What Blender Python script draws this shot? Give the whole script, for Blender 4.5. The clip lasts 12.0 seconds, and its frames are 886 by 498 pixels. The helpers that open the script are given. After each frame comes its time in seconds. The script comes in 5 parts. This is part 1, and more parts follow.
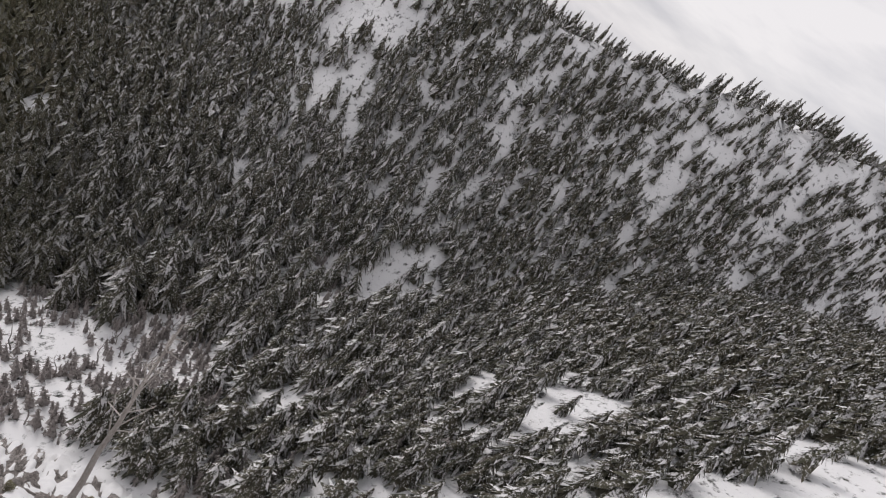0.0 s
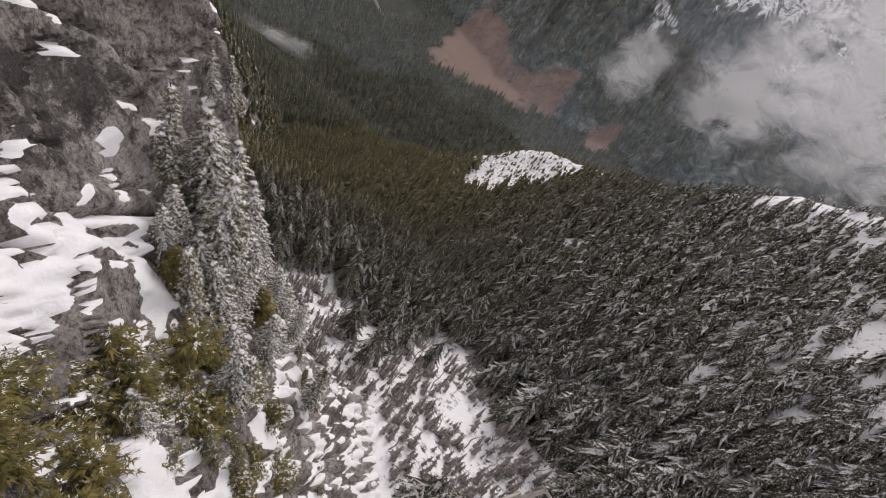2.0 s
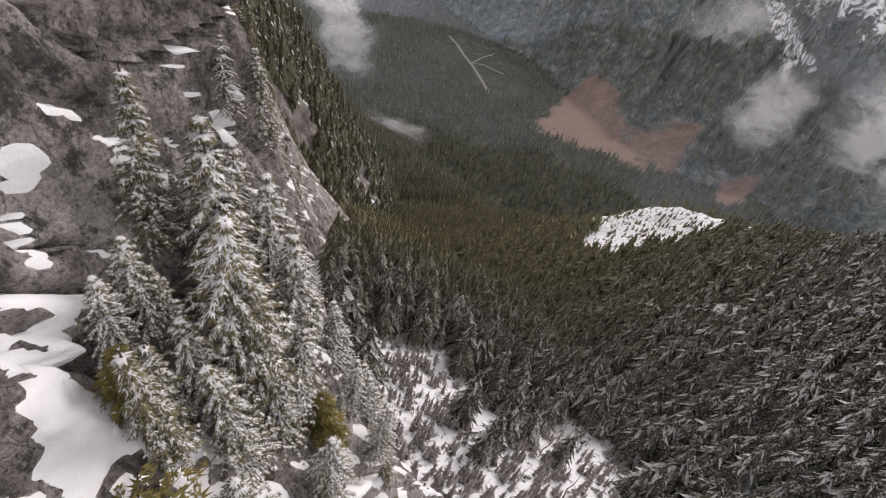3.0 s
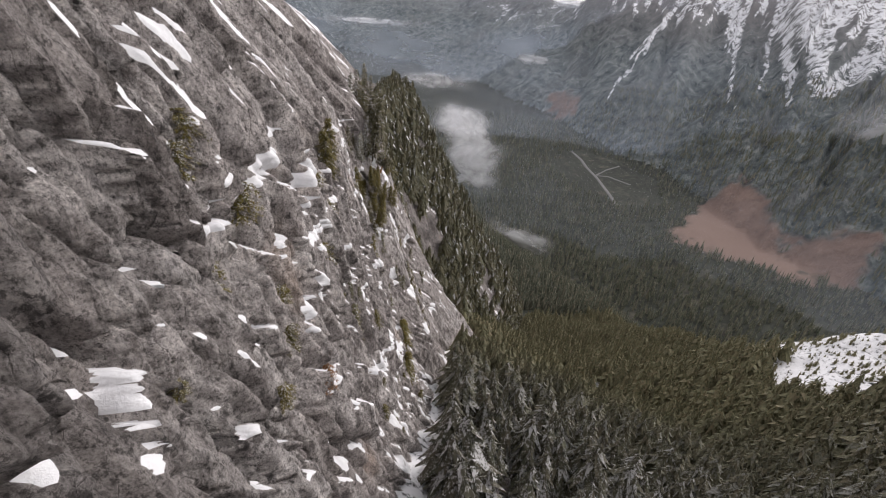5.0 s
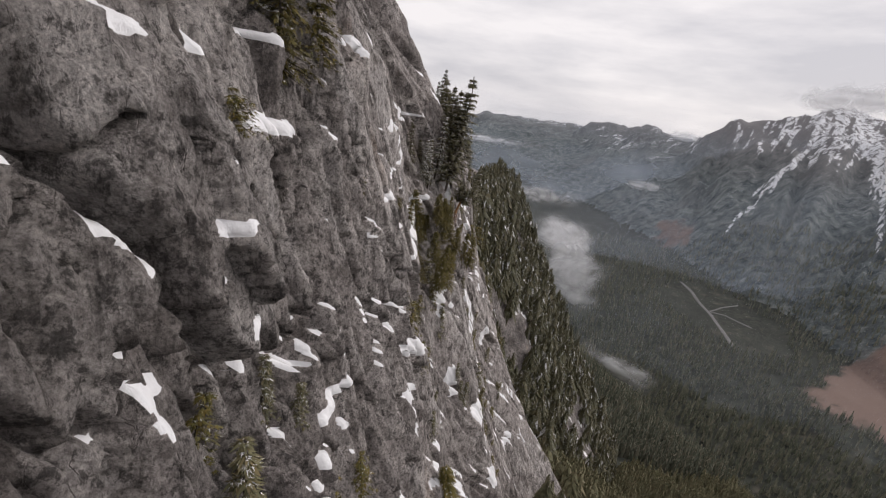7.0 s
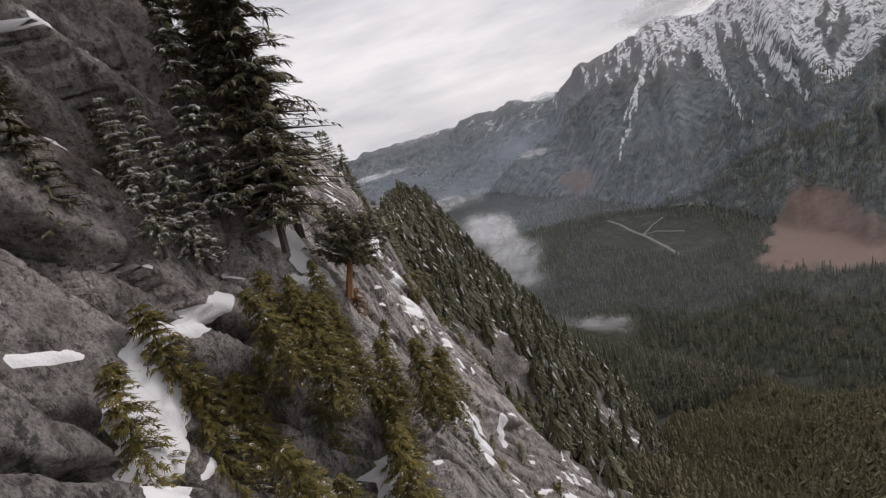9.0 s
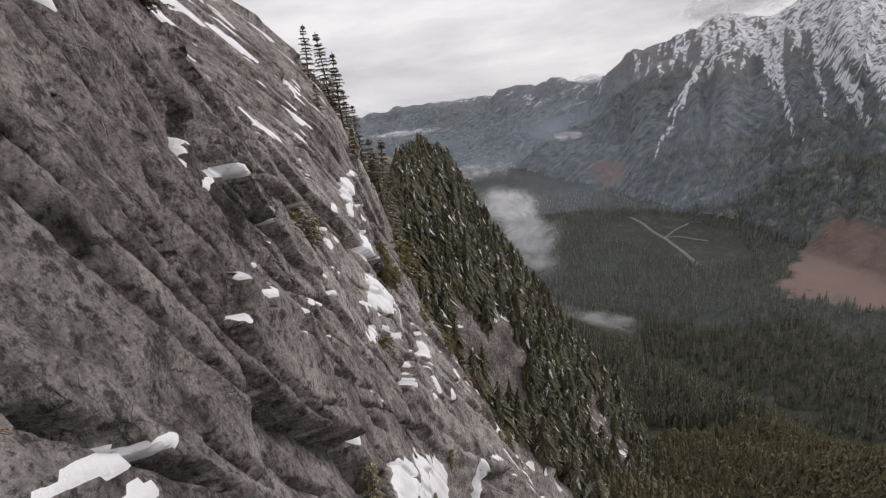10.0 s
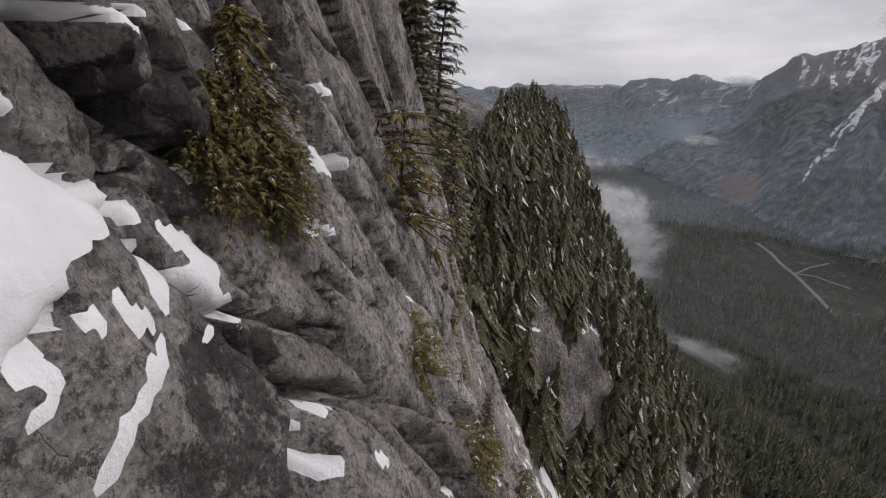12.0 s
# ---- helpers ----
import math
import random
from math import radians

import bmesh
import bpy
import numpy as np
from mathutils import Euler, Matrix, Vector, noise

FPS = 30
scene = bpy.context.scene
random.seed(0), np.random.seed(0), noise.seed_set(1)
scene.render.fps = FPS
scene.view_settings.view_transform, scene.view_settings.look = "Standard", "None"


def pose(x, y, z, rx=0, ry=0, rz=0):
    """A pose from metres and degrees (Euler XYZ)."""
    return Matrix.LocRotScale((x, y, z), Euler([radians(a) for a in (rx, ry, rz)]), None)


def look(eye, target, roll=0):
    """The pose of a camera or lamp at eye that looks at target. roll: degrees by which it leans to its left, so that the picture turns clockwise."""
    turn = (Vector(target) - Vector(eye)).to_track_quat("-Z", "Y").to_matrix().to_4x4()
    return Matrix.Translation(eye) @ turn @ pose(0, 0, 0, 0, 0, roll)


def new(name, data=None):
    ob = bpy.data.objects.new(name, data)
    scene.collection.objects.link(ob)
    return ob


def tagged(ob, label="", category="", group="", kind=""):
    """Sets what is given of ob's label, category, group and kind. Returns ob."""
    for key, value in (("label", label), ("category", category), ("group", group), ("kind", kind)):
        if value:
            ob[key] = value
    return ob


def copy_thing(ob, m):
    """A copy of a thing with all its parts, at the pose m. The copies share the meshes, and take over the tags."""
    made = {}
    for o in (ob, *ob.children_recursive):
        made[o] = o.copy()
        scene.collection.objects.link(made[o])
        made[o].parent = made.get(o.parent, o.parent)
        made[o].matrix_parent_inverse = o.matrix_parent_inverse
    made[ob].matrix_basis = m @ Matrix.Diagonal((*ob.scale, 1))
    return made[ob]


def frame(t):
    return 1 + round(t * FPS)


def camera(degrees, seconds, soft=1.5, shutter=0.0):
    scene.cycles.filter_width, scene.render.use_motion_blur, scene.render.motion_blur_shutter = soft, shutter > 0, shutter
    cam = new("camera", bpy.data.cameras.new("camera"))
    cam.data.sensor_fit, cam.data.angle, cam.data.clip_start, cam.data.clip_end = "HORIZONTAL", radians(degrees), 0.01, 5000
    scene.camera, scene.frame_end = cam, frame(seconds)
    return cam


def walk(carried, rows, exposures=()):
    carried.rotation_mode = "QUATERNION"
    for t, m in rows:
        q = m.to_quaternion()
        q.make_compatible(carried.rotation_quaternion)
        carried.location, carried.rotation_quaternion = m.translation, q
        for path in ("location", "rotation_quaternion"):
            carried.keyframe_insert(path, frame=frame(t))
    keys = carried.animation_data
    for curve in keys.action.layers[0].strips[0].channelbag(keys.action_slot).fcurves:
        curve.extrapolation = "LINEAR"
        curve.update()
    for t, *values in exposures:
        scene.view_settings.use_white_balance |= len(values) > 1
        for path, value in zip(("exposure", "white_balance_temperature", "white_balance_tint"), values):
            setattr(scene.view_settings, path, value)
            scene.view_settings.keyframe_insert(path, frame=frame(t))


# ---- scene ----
# ---- camera and its walk ----
cam = camera(87.1, 12.0, soft=1.1)
PATH = [
    (0.0, pose(0.00, 0.00, 300.00, 53.26, -32.46, -101.99)),
    (0.5, pose(1.56, -1.50, 297.55, 48.12, -31.42, -76.24)),
    (1.0, pose(2.79, -1.74, 294.57, 45.67, -28.98, -55.03)),
    (1.5, pose(5.73, -1.62, 291.88, 44.17, -26.12, -41.91)),
    (2.0, pose(8.71, -0.59, 288.95, 43.35, -22.57, -34.21)),
    (2.5, pose(11.54, 1.55, 285.60, 44.56, -17.17, -28.52)),
    (3.0, pose(14.40, 4.66, 281.92, 49.19, -11.35, -25.17)),
    (3.5, pose(17.19, 8.66, 278.38, 55.65, -7.00, -22.67)),
    (3.7, pose(18.28, 10.35, 277.10, 58.47, -5.42, -21.31)),
    (5.3, pose(19.49, 28.07, 264.86, 61.10, -5.31, -9.96)),
    (5.5, pose(20.56, 30.59, 262.69, 61.44, -5.94, -8.25)),
    (6.0, pose(23.03, 37.25, 257.45, 63.92, -7.69, -3.36)),
    (6.5, pose(24.73, 44.70, 252.57, 68.03, -9.05, 0.41)),
    (6.7, pose(25.25, 47.89, 250.95, 69.81, -9.40, 1.53)),
    (8.3, pose(26.16, 77.60, 243.33, 79.45, 10.08, -7.43)),
    (8.5, pose(26.55, 81.26, 242.71, 78.75, 13.14, -9.74)),
    (9.0, pose(28.65, 90.25, 241.73, 75.58, 15.39, -13.85)),
    (9.5, pose(31.16, 98.83, 240.02, 73.50, 12.11, -13.32)),
    (10.0, pose(33.35, 107.70, 237.03, 72.34, 6.41, -9.49)),
    (10.5, pose(35.08, 116.04, 233.60, 71.50, 1.64, -3.78)),
    (11.0, pose(36.36, 124.13, 230.30, 71.00, -0.00, -0.00)),
    (11.5, pose(37.27, 132.10, 227.14, 70.57, -0.86, 2.82)),
    (12.0, pose(37.90, 139.58, 224.08, 70.39, -1.06, 4.66)),
]
walk(cam, PATH, exposures=[(0.0, 0.05, 6450, 13), (2.0, 0.25, 6600, 16), (3.5, 0.5, 6630, 16), (5.5, 0.5, 6450, 14), (6.5, 0.22, 6530, 14), (8.5, 0.1, 6500, 15), (10.0, 0.1, 6450, 14), (11.2, 0.1, 6400, 14), (12.0, -0.1, 6350, 14)])

# ---- world, sun ----
world = bpy.data.worlds.new("overcast_sky")
scene.world = world
world.use_nodes = True
wn, wl = world.node_tree.nodes, world.node_tree.links
wn.clear()
w_out = wn.new("ShaderNodeOutputWorld")
w_bg = wn.new("ShaderNodeBackground")
w_sky = wn.new("ShaderNodeTexSky")
w_sky.sky_type = "NISHITA"
w_sky.sun_disc = False
w_sky.sun_elevation = radians(32)
w_sky.sun_rotation = radians(70)
w_sky.air_density, w_sky.dust_density = 1.0, 2.0
w_tc = wn.new("ShaderNodeTexCoord")
w_map = wn.new("ShaderNodeMapping")
w_map.inputs["Scale"].default_value = (1.6, 1.6, 7.0)
w_no = wn.new("ShaderNodeTexNoise")
w_no.inputs["Scale"].default_value = 1.5
w_no.inputs["Detail"].default_value = 7.0
w_no.inputs["Roughness"].default_value = 0.55
w_rp = wn.new("ShaderNodeValToRGB")
w_rp.color_ramp.elements[0].position = 0.36
w_rp.color_ramp.elements[0].color = (6.0, 6.0, 6.25, 1)
w_rp.color_ramp.elements[1].position = 0.62
w_rp.color_ramp.elements[1].color = (9.0, 8.8, 8.7, 1)
w_mix = wn.new("ShaderNodeMix")
w_mix.data_type = "RGBA"
w_mix.inputs["Factor"].default_value = 0.94
wl.new(w_tc.outputs["Generated"], w_map.inputs["Vector"])
wl.new(w_map.outputs["Vector"], w_no.inputs["Vector"])
wl.new(w_no.outputs["Fac"], w_rp.inputs["Fac"])
wl.new(w_sky.outputs["Color"], w_mix.inputs["A"])
wl.new(w_rp.outputs["Color"], w_mix.inputs["B"])
wl.new(w_mix.outputs["Result"], w_bg.inputs["Color"])
w_bg.inputs["Strength"].default_value = 0.095
wl.new(w_bg.outputs["Background"], w_out.inputs["Surface"])

sun = new("sun", bpy.data.lights.new("sun", "SUN"))
sun.data.energy, sun.data.angle, sun.data.color = 1.4, radians(18), (1.0, 0.97, 0.93)
sun.matrix_world = look((0, 0, 0), (-math.cos(radians(32)) * math.sin(radians(70)), -math.cos(radians(32)) * math.cos(radians(70)), -math.sin(radians(32))))


# ---- materials ----
def material(name, rough=0.85):
    m = bpy.data.materials.new(name)
    m.use_nodes = True
    b = m.node_tree.nodes["Principled BSDF"]
    b.inputs["Roughness"].default_value = rough
    b.inputs["Specular IOR Level"].default_value = 0.25
    return m, m.node_tree.nodes, m.node_tree.links, b


def coords(n, l, scale=(1, 1, 1), turn=(0, 0, 0)):
    c, m = n.new("ShaderNodeTexCoord"), n.new("ShaderNodeMapping")
    m.inputs["Scale"].default_value = scale
    m.inputs["Rotation"].default_value = turn
    l.new(c.outputs["Object"], m.inputs["Vector"])
    return m.outputs["Vector"]


def noise_node(n, l, vec, scale, detail=6.0, rough=0.6, distort=0.0):
    t = n.new("ShaderNodeTexNoise")
    for k, v in (("Scale", scale), ("Detail", detail), ("Roughness", rough), ("Distortion", distort)):
        t.inputs[k].default_value = v
    l.new(vec, t.inputs["Vector"])
    return t.outputs["Fac"]


def ramp(n, l, fac, stops):
    r = n.new("ShaderNodeValToRGB")
    e = r.color_ramp.elements
    while len(e) < len(stops):
        e.new(0.5)
    for k, (p, c) in zip(e, stops):
        k.position, k.color = p, (*c, 1) if len(c) == 3 else c
    l.new(fac, r.inputs["Fac"])
    return r.outputs["Color"]


def blend(n, l, fac, a, b, mode="MIX"):
    x = n.new("ShaderNodeMix")
    x.data_type, x.blend_type = "RGBA", mode
    for s, v in (("Factor", fac), ("A", a), ("B", b)):
        if isinstance(v, (int, float)):
            x.inputs[s].default_value = v
        elif isinstance(v, tuple):
            x.inputs[s].default_value = (*v, 1)
        else:
            l.new(v, x.inputs[s])
    return x.outputs["Result"]


def maths(n, l, op, a, b=0.0, c=None):
    x = n.new("ShaderNodeMath")
    x.operation = op
    for i, v in enumerate((a, b) if c is None else (a, b, c)):
        if isinstance(v, (int, float)):
            x.inputs[i].default_value = v
        else:
            l.new(v, x.inputs[i])
    return x.outputs[0]


def bump(n, l, b, height, strength, dist):
    x = n.new("ShaderNodeBump")
    x.inputs["Strength"].default_value, x.inputs["Distance"].default_value = strength, dist
    l.new(height, x.inputs["Height"])
    l.new(x.outputs["Normal"], b.inputs["Normal"])


def up_facing(n, l):
    g, s = n.new("ShaderNodeNewGeometry"), n.new("ShaderNodeSeparateXYZ")
    l.new(g.outputs["Normal"], s.inputs[0])
    return s.outputs["Z"]


def spread(n, l, v, lo, hi):
    x = n.new("ShaderNodeMapRange")
    x.inputs["From Min"].default_value, x.inputs["From Max"].default_value = lo, hi
    l.new(v, x.inputs["Value"])
    return x.outputs["Result"]


def attribute(n, name):
    a = n.new("ShaderNodeAttribute")
    a.attribute_name = name
    return a.outputs["Fac"]


def make_rock():
    m, n, l, b = material("granite", 0.8)
    tone, lichen = attribute(n, "tone"), attribute(n, "lichen")
    grain = noise_node(n, l, coords(n, l), 8.0, 10, 0.8)
    mott = noise_node(n, l, coords(n, l, (1, 1, 0.7)), 0.8, 9, 0.7, 0.3)
    big = noise_node(n, l, coords(n, l, (0.10, 0.10, 0.06)), 1.0, 5, 0.6, 0.4)
    runs = noise_node(n, l, coords(n, l, (1.3, 1.3, 0.10)), 1.0, 7, 0.7, 0.3)
    crust = noise_node(n, l, coords(n, l, (1, 1, 0.75)), 1.7, 12, 0.78, 0.2)
    c = ramp(n, l, tone, [(0.0, (0.19, 0.166, 0.155)), (0.45, (0.36, 0.327, 0.311)), (1.0, (0.55, 0.517, 0.497))])
    c = blend(n, l, 0.9, c, ramp(n, l, big, [(0.3, (0.62, 0.60, 0.585)), (0.5, (1.0, 1.0, 1.0)), (0.7, (1.22, 1.21, 1.2))]), "MULTIPLY")
    c = blend(n, l, 0.9, c, ramp(n, l, mott, [(0.36, (0.42, 0.40, 0.39)), (0.47, (0.95, 0.94, 0.94)), (0.62, (1.35, 1.35, 1.34))]), "MULTIPLY")
    # water stains, black lichen, pale lichen and rusty bloom
    c = blend(n, l, maths(n, l, "MULTIPLY", spread(n, l, runs, 0.53, 0.66), 0.7), c, (0.075, 0.066, 0.062))
    level = maths(n, l, "ADD", crust, maths(n, l, "ADD", maths(n, l, "MULTIPLY", lichen, 0.115), maths(n, l, "MULTIPLY", maths(n, l, "SUBTRACT", big, 0.5), -0.22)))
    c = blend(n, l, maths(n, l, "MULTIPLY", spread(n, l, level, 0.535, 0.60), 0.8), c, (0.05, 0.045, 0.043))
    c = blend(n, l, maths(n, l, "MULTIPLY", spread(n, l, noise_node(n, l, coords(n, l), 2.6, 10, 0.8), 0.60, 0.66), 0.5), c, (0.47, 0.46, 0.44))
    c = blend(n, l, maths(n, l, "MULTIPLY", spread(n, l, noise_node(n, l, coords(n, l, (0.1, 0.1, 0.06)), 1.0, 4, 0.5), 0.64, 0.72), 0.45), c, (0.40, 0.29, 0.22))
    c = blend(n, l, 0.85, c, ramp(n, l, grain, [(0.36, (0.4, 0.4, 0.4)), (0.5, (1.0, 1.0, 1.0)), (0.64, (1.6, 1.6, 1.6))]), "MULTIPLY")
    # dark specks and hairline joints
    speck = noise_node(n, l, coords(n, l, (1, 1, 0.8)), 4.5, 10, 0.8)
    c = blend(n, l, maths(n, l, "MULTIPLY", spread(n, l, speck, 0.53, 0.58), 0.75), c, (0.06, 0.053, 0.05))
    warp = noise_node(n, l, coords(n, l), 0.9, 4, 0.6)
    v = n.new("ShaderNodeVectorMath")
    v.operation = "ADD"
    l.new(coords(n, l, (0.9, 0.9, 0.2), (0.22, 0, 0)), v.inputs[0])
    l.new(maths(n, l, "MULTIPLY", warp, 0.5), v.inputs[1])
    hair = n.new("ShaderNodeTexVoronoi")
    hair.feature = "DISTANCE_TO_EDGE"
    hair.inputs["Scale"].default_value = 1.3
    l.new(v.outputs[0], hair.inputs["Vector"])
    line = maths(n, l, "MULTIPLY", maths(n, l, "SUBTRACT", 1.0, spread(n, l, hair.outputs["Distance"], 0.002, 0.018)), spread(n, l, noise_node(n, l, coords(n, l), 0.7, 4, 0.6), 0.50, 0.58))
    c = blend(n, l, maths(n, l, "MULTIPLY", line, 0.4), c, (0.05, 0.044, 0.04))
    l.new(c, b.inputs["Base Color"])
    h = maths(n, l, "ADD", maths(n, l, "MULTIPLY", grain, 0.35), maths(n, l, "ADD", maths(n, l, "MULTIPLY", crust, 0.7), maths(n, l, "MULTIPLY", mott, 0.6)))
    bump(n, l, b, maths(n, l, "SUBTRACT", h, maths(n, l, "MULTIPLY", line, 0.15)), 1.0, 0.4)
    return m


def make_snow():
    m, n, l, b = material("old_snow", 0.65)
    a = noise_node(n, l, coords(n, l), 0.9, 6, 0.6)
    l.new(ramp(n, l, a, [(0.3, (0.76, 0.755, 0.77)), (0.7, (0.86, 0.855, 0.86))]), b.inputs["Base Color"])
    bump(n, l, b, noise_node(n, l, coords(n, l), 3.0, 7, 0.65), 0.5, 0.12)
    return m


def make_foliage(name, dark, light, snow_lo, snow_hi, warm=(0.10, 0.085, 0.03), warm_amount=0.35, high=None, slope=(0.15, 0.55), laden=0.0):
    m, n, l, b = material(name, 0.75)
    a = noise_node(n, l, coords(n, l), 1.3, 4, 0.6)
    c = ramp(n, l, a, [(0.3, dark), (0.7, light)])
    isl = n.new("ShaderNodeNewGeometry")
    c = blend(n, l, maths(n, l, "MULTIPLY", spread(n, l, isl.outputs["Random Per Island"], 0.45, 1.0), warm_amount), c, warm)
    oi = n.new("ShaderNodeObjectInfo")
    c = blend(n, l, 0.5, c, ramp(n, l, oi.outputs["Random"], [(0.0, (0.75, 0.75, 0.75)), (1.0, (1.35, 1.3, 1.2))]), "MULTIPLY")
    # brightening put into the needles: low, far crowns get over twice the colour
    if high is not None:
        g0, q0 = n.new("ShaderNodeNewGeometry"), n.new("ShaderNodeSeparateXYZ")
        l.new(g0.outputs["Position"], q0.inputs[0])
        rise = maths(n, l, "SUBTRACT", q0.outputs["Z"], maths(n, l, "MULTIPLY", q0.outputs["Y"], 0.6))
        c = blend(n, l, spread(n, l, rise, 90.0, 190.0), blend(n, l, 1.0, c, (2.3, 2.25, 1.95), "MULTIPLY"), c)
    if snow_hi > 0:
        s = maths(n, l, "MULTIPLY", spread(n, l, up_facing(n, l), *slope), spread(n, l, noise_node(n, l, coords(n, l), 2.6, 6, 0.75), snow_lo, snow_hi))
        if laden > 0:
            full = maths(n, l, "MULTIPLY", maths(n, l, "LESS_THAN", isl.outputs["Random Per Island"], laden), spread(n, l, noise_node(n, l, coords(n, l), 3.0, 4, 0.7), 0.42, 0.5))
            s = maths(n, l, "MAXIMUM", s, full)
        if high is not None:
            g, q = n.new("ShaderNodeNewGeometry"), n.new("ShaderNodeSeparateXYZ")
            l.new(g.outputs["Position"], q.inputs[0])
            lift = maths(n, l, "SUBTRACT", q.outputs["Z"], maths(n, l, "MULTIPLY", q.outputs["Y"], 0.6))
            s = maths(n, l, "MULTIPLY", s, spread(n, l, lift, *high))
        c = blend(n, l, s, c, (0.74, 0.73, 0.74))
    l.new(c, b.inputs["Base Color"])
    b.inputs["Subsurface Weight"].default_value = 0.0
    return m


def make_bark(name="bark", a=(0.055, 0.045, 0.038), c=(0.14, 0.12, 0.105)):
    m, n, l, b = material(name, 0.9)
    s = noise_node(n, l, coords(n, l, (6, 6, 1.2)), 2.0, 6, 0.65)
    l.new(ramp(n, l, s, [(0.3, a), (0.7, c)]), b.inputs["Base Color"])
    bump(n, l, b, s, 0.6, 0.03)
    return m


def make_ground():
    m, n, l, b = material("forest_ground", 0.95)
    pos = n.new("ShaderNodeNewGeometry")
    sep = n.new("ShaderNodeSeparateXYZ")
    l.new(pos.outputs["Position"], sep.inputs[0])
    fine = noise_node(n, l, coords(n, l), 0.5, 8, 0.7)
    mid = noise_node(n, l, coords(n, l), 0.03, 6, 0.6)
    wide = noise_node(n, l, coords(n, l), 0.006, 7, 0.6, 0.4)
    woods = ramp(n, l, fine, [(0.3, (0.018, 0.022, 0.018)), (0.6, (0.042, 0.046, 0.037)), (0.8, (0.08, 0.078, 0.06))])
    woods = blend(n, l, spread(n, l, wide, 0.45, 0.65), woods, (0.045, 0.05, 0.04))
    woods = blend(n, l, maths(n, l, "MULTIPLY", spread(n, l, mid, 0.55, 0.7), 0.55), woods, (0.11, 0.098, 0.08))
    tufts = noise_node(n, l, coords(n, l), 0.11, 6, 0.75)
    woods = blend(n, l, 0.9, woods, ramp(n, l, tufts, [(0.35, (0.35, 0.35, 0.38)), (0.65, (1.5, 1.45, 1.35))]), "MULTIPLY")
    # snow lies on the slopes above about 150 m and high up on the mountains
    low = maths(n, l, "ADD", sep.outputs["Z"], maths(n, l, "MULTIPLY", maths(n, l, "SUBTRACT", mid, 0.5), 110.0))
    snow = spread(n, l, low, 75.0, 125.0)
    snow = maths(n, l, "MULTIPLY", snow, spread(n, l, fine, 0.36, 0.46))
    c = blend(n, l, snow, woods, (0.78, 0.775, 0.785))
    brush = n.new("ShaderNodeAttribute")
    brush.attribute_name = "brush"
    c = blend(n, l, brush.outputs["Fac"], c, ramp(n, l, fine, [(0.3, (0.13, 0.09, 0.075)), (0.7, (0.24, 0.165, 0.135))]))
    l.new(c, b.inputs["Base Color"])
    bump(n, l, b, fine, 0.7, 0.6)
    return m


def make_mountain():
    m, n, l, b = material("mountain_forest", 0.95)
    pos = n.new("ShaderNodeNewGeometry")
    sep = n.new("ShaderNodeSeparateXYZ")
    l.new(pos.outputs["Position"], sep.inputs[0])
    fine = noise_node(n, l, coords(n, l, (1, 1, 0.35)), 0.035, 8, 0.75)
    mid = noise_node(n, l, coords(n, l), 0.006, 6, 0.6)
    woods = ramp(n, l, fine, [(0.36, (0.028, 0.038, 0.042)), (0.52, (0.115, 0.132, 0.13)), (0.68, (0.27, 0.28, 0.265))])
    woods = blend(n, l, maths(n, l, "MULTIPLY", spread(n, l, mid, 0.5, 0.7), 0.5), woods, (0.105, 0.10, 0.095))
    hollow = n.new("ShaderNodeAttribute")
    hollow.attribute_name = "hollow"
    high = maths(n, l, "ADD", sep.outputs["Z"], maths(n, l, "MULTIPLY", maths(n, l, "SUBTRACT", fine, 0.5), 300.0))
    rocky = blend(n, l, spread(n, l, high, 90.0, 330.0), woods, (0.19, 0.185, 0.19))
    s = spread(n, l, maths(n, l, "MULTIPLY", hollow.outputs["Fac"], spread(n, l, noise_node(n, l, coords(n, l, (1, 1, 0.25)), 0.05, 8, 0.8), 0.42, 0.60)), 0.2, 0.42)
    c = blend(n, l, s, rocky, (0.75, 0.76, 0.79))
    brush = n.new("ShaderNodeAttribute")
    brush.attribute_name = "brush"
    c = blend(n, l, brush.outputs["Fac"], c, ramp(n, l, fine, [(0.3, (0.13, 0.09, 0.075)), (0.7, (0.24, 0.165, 0.135))]))
    l.new(c, b.inputs["Base Color"])
    bump(n, l, b, fine, 0.8, 14.0)
    return m


def plain(name, a, c, scale=1.0, rough=0.9):
    m, n, l, b = material(name, rough)
    l.new(ramp(n, l, noise_node(n, l, coords(n, l), scale, 6, 0.65), [(0.3, a), (0.7, c)]), b.inputs["Base Color"])
    return m


def make_cloud():
    m, n, l, b = material("low_cloud", 1.0)
    b.inputs["Base Color"].default_value = (0.93, 0.93, 0.94, 1)
    b.inputs["Specular IOR Level"].default_value = 0.0
    core = attribute(n, "core")
    t = noise_node(n, l, coords(n, l, (1, 1, 1.5)), 0.013, 6, 0.58, 0.5)
    a = maths(n, l, "ADD", core, maths(n, l, "MULTIPLY", maths(n, l, "SUBTRACT", t, 0.5), 3.6))
    a = maths(n, l, "MULTIPLY", spread(n, l, a, 0.05, 0.95), spread(n, l, core, 0.0, 0.6))
    l.new(maths(n, l, "MULTIPLY", a, attribute(n, "thick")), b.inputs["Alpha"])
    return m


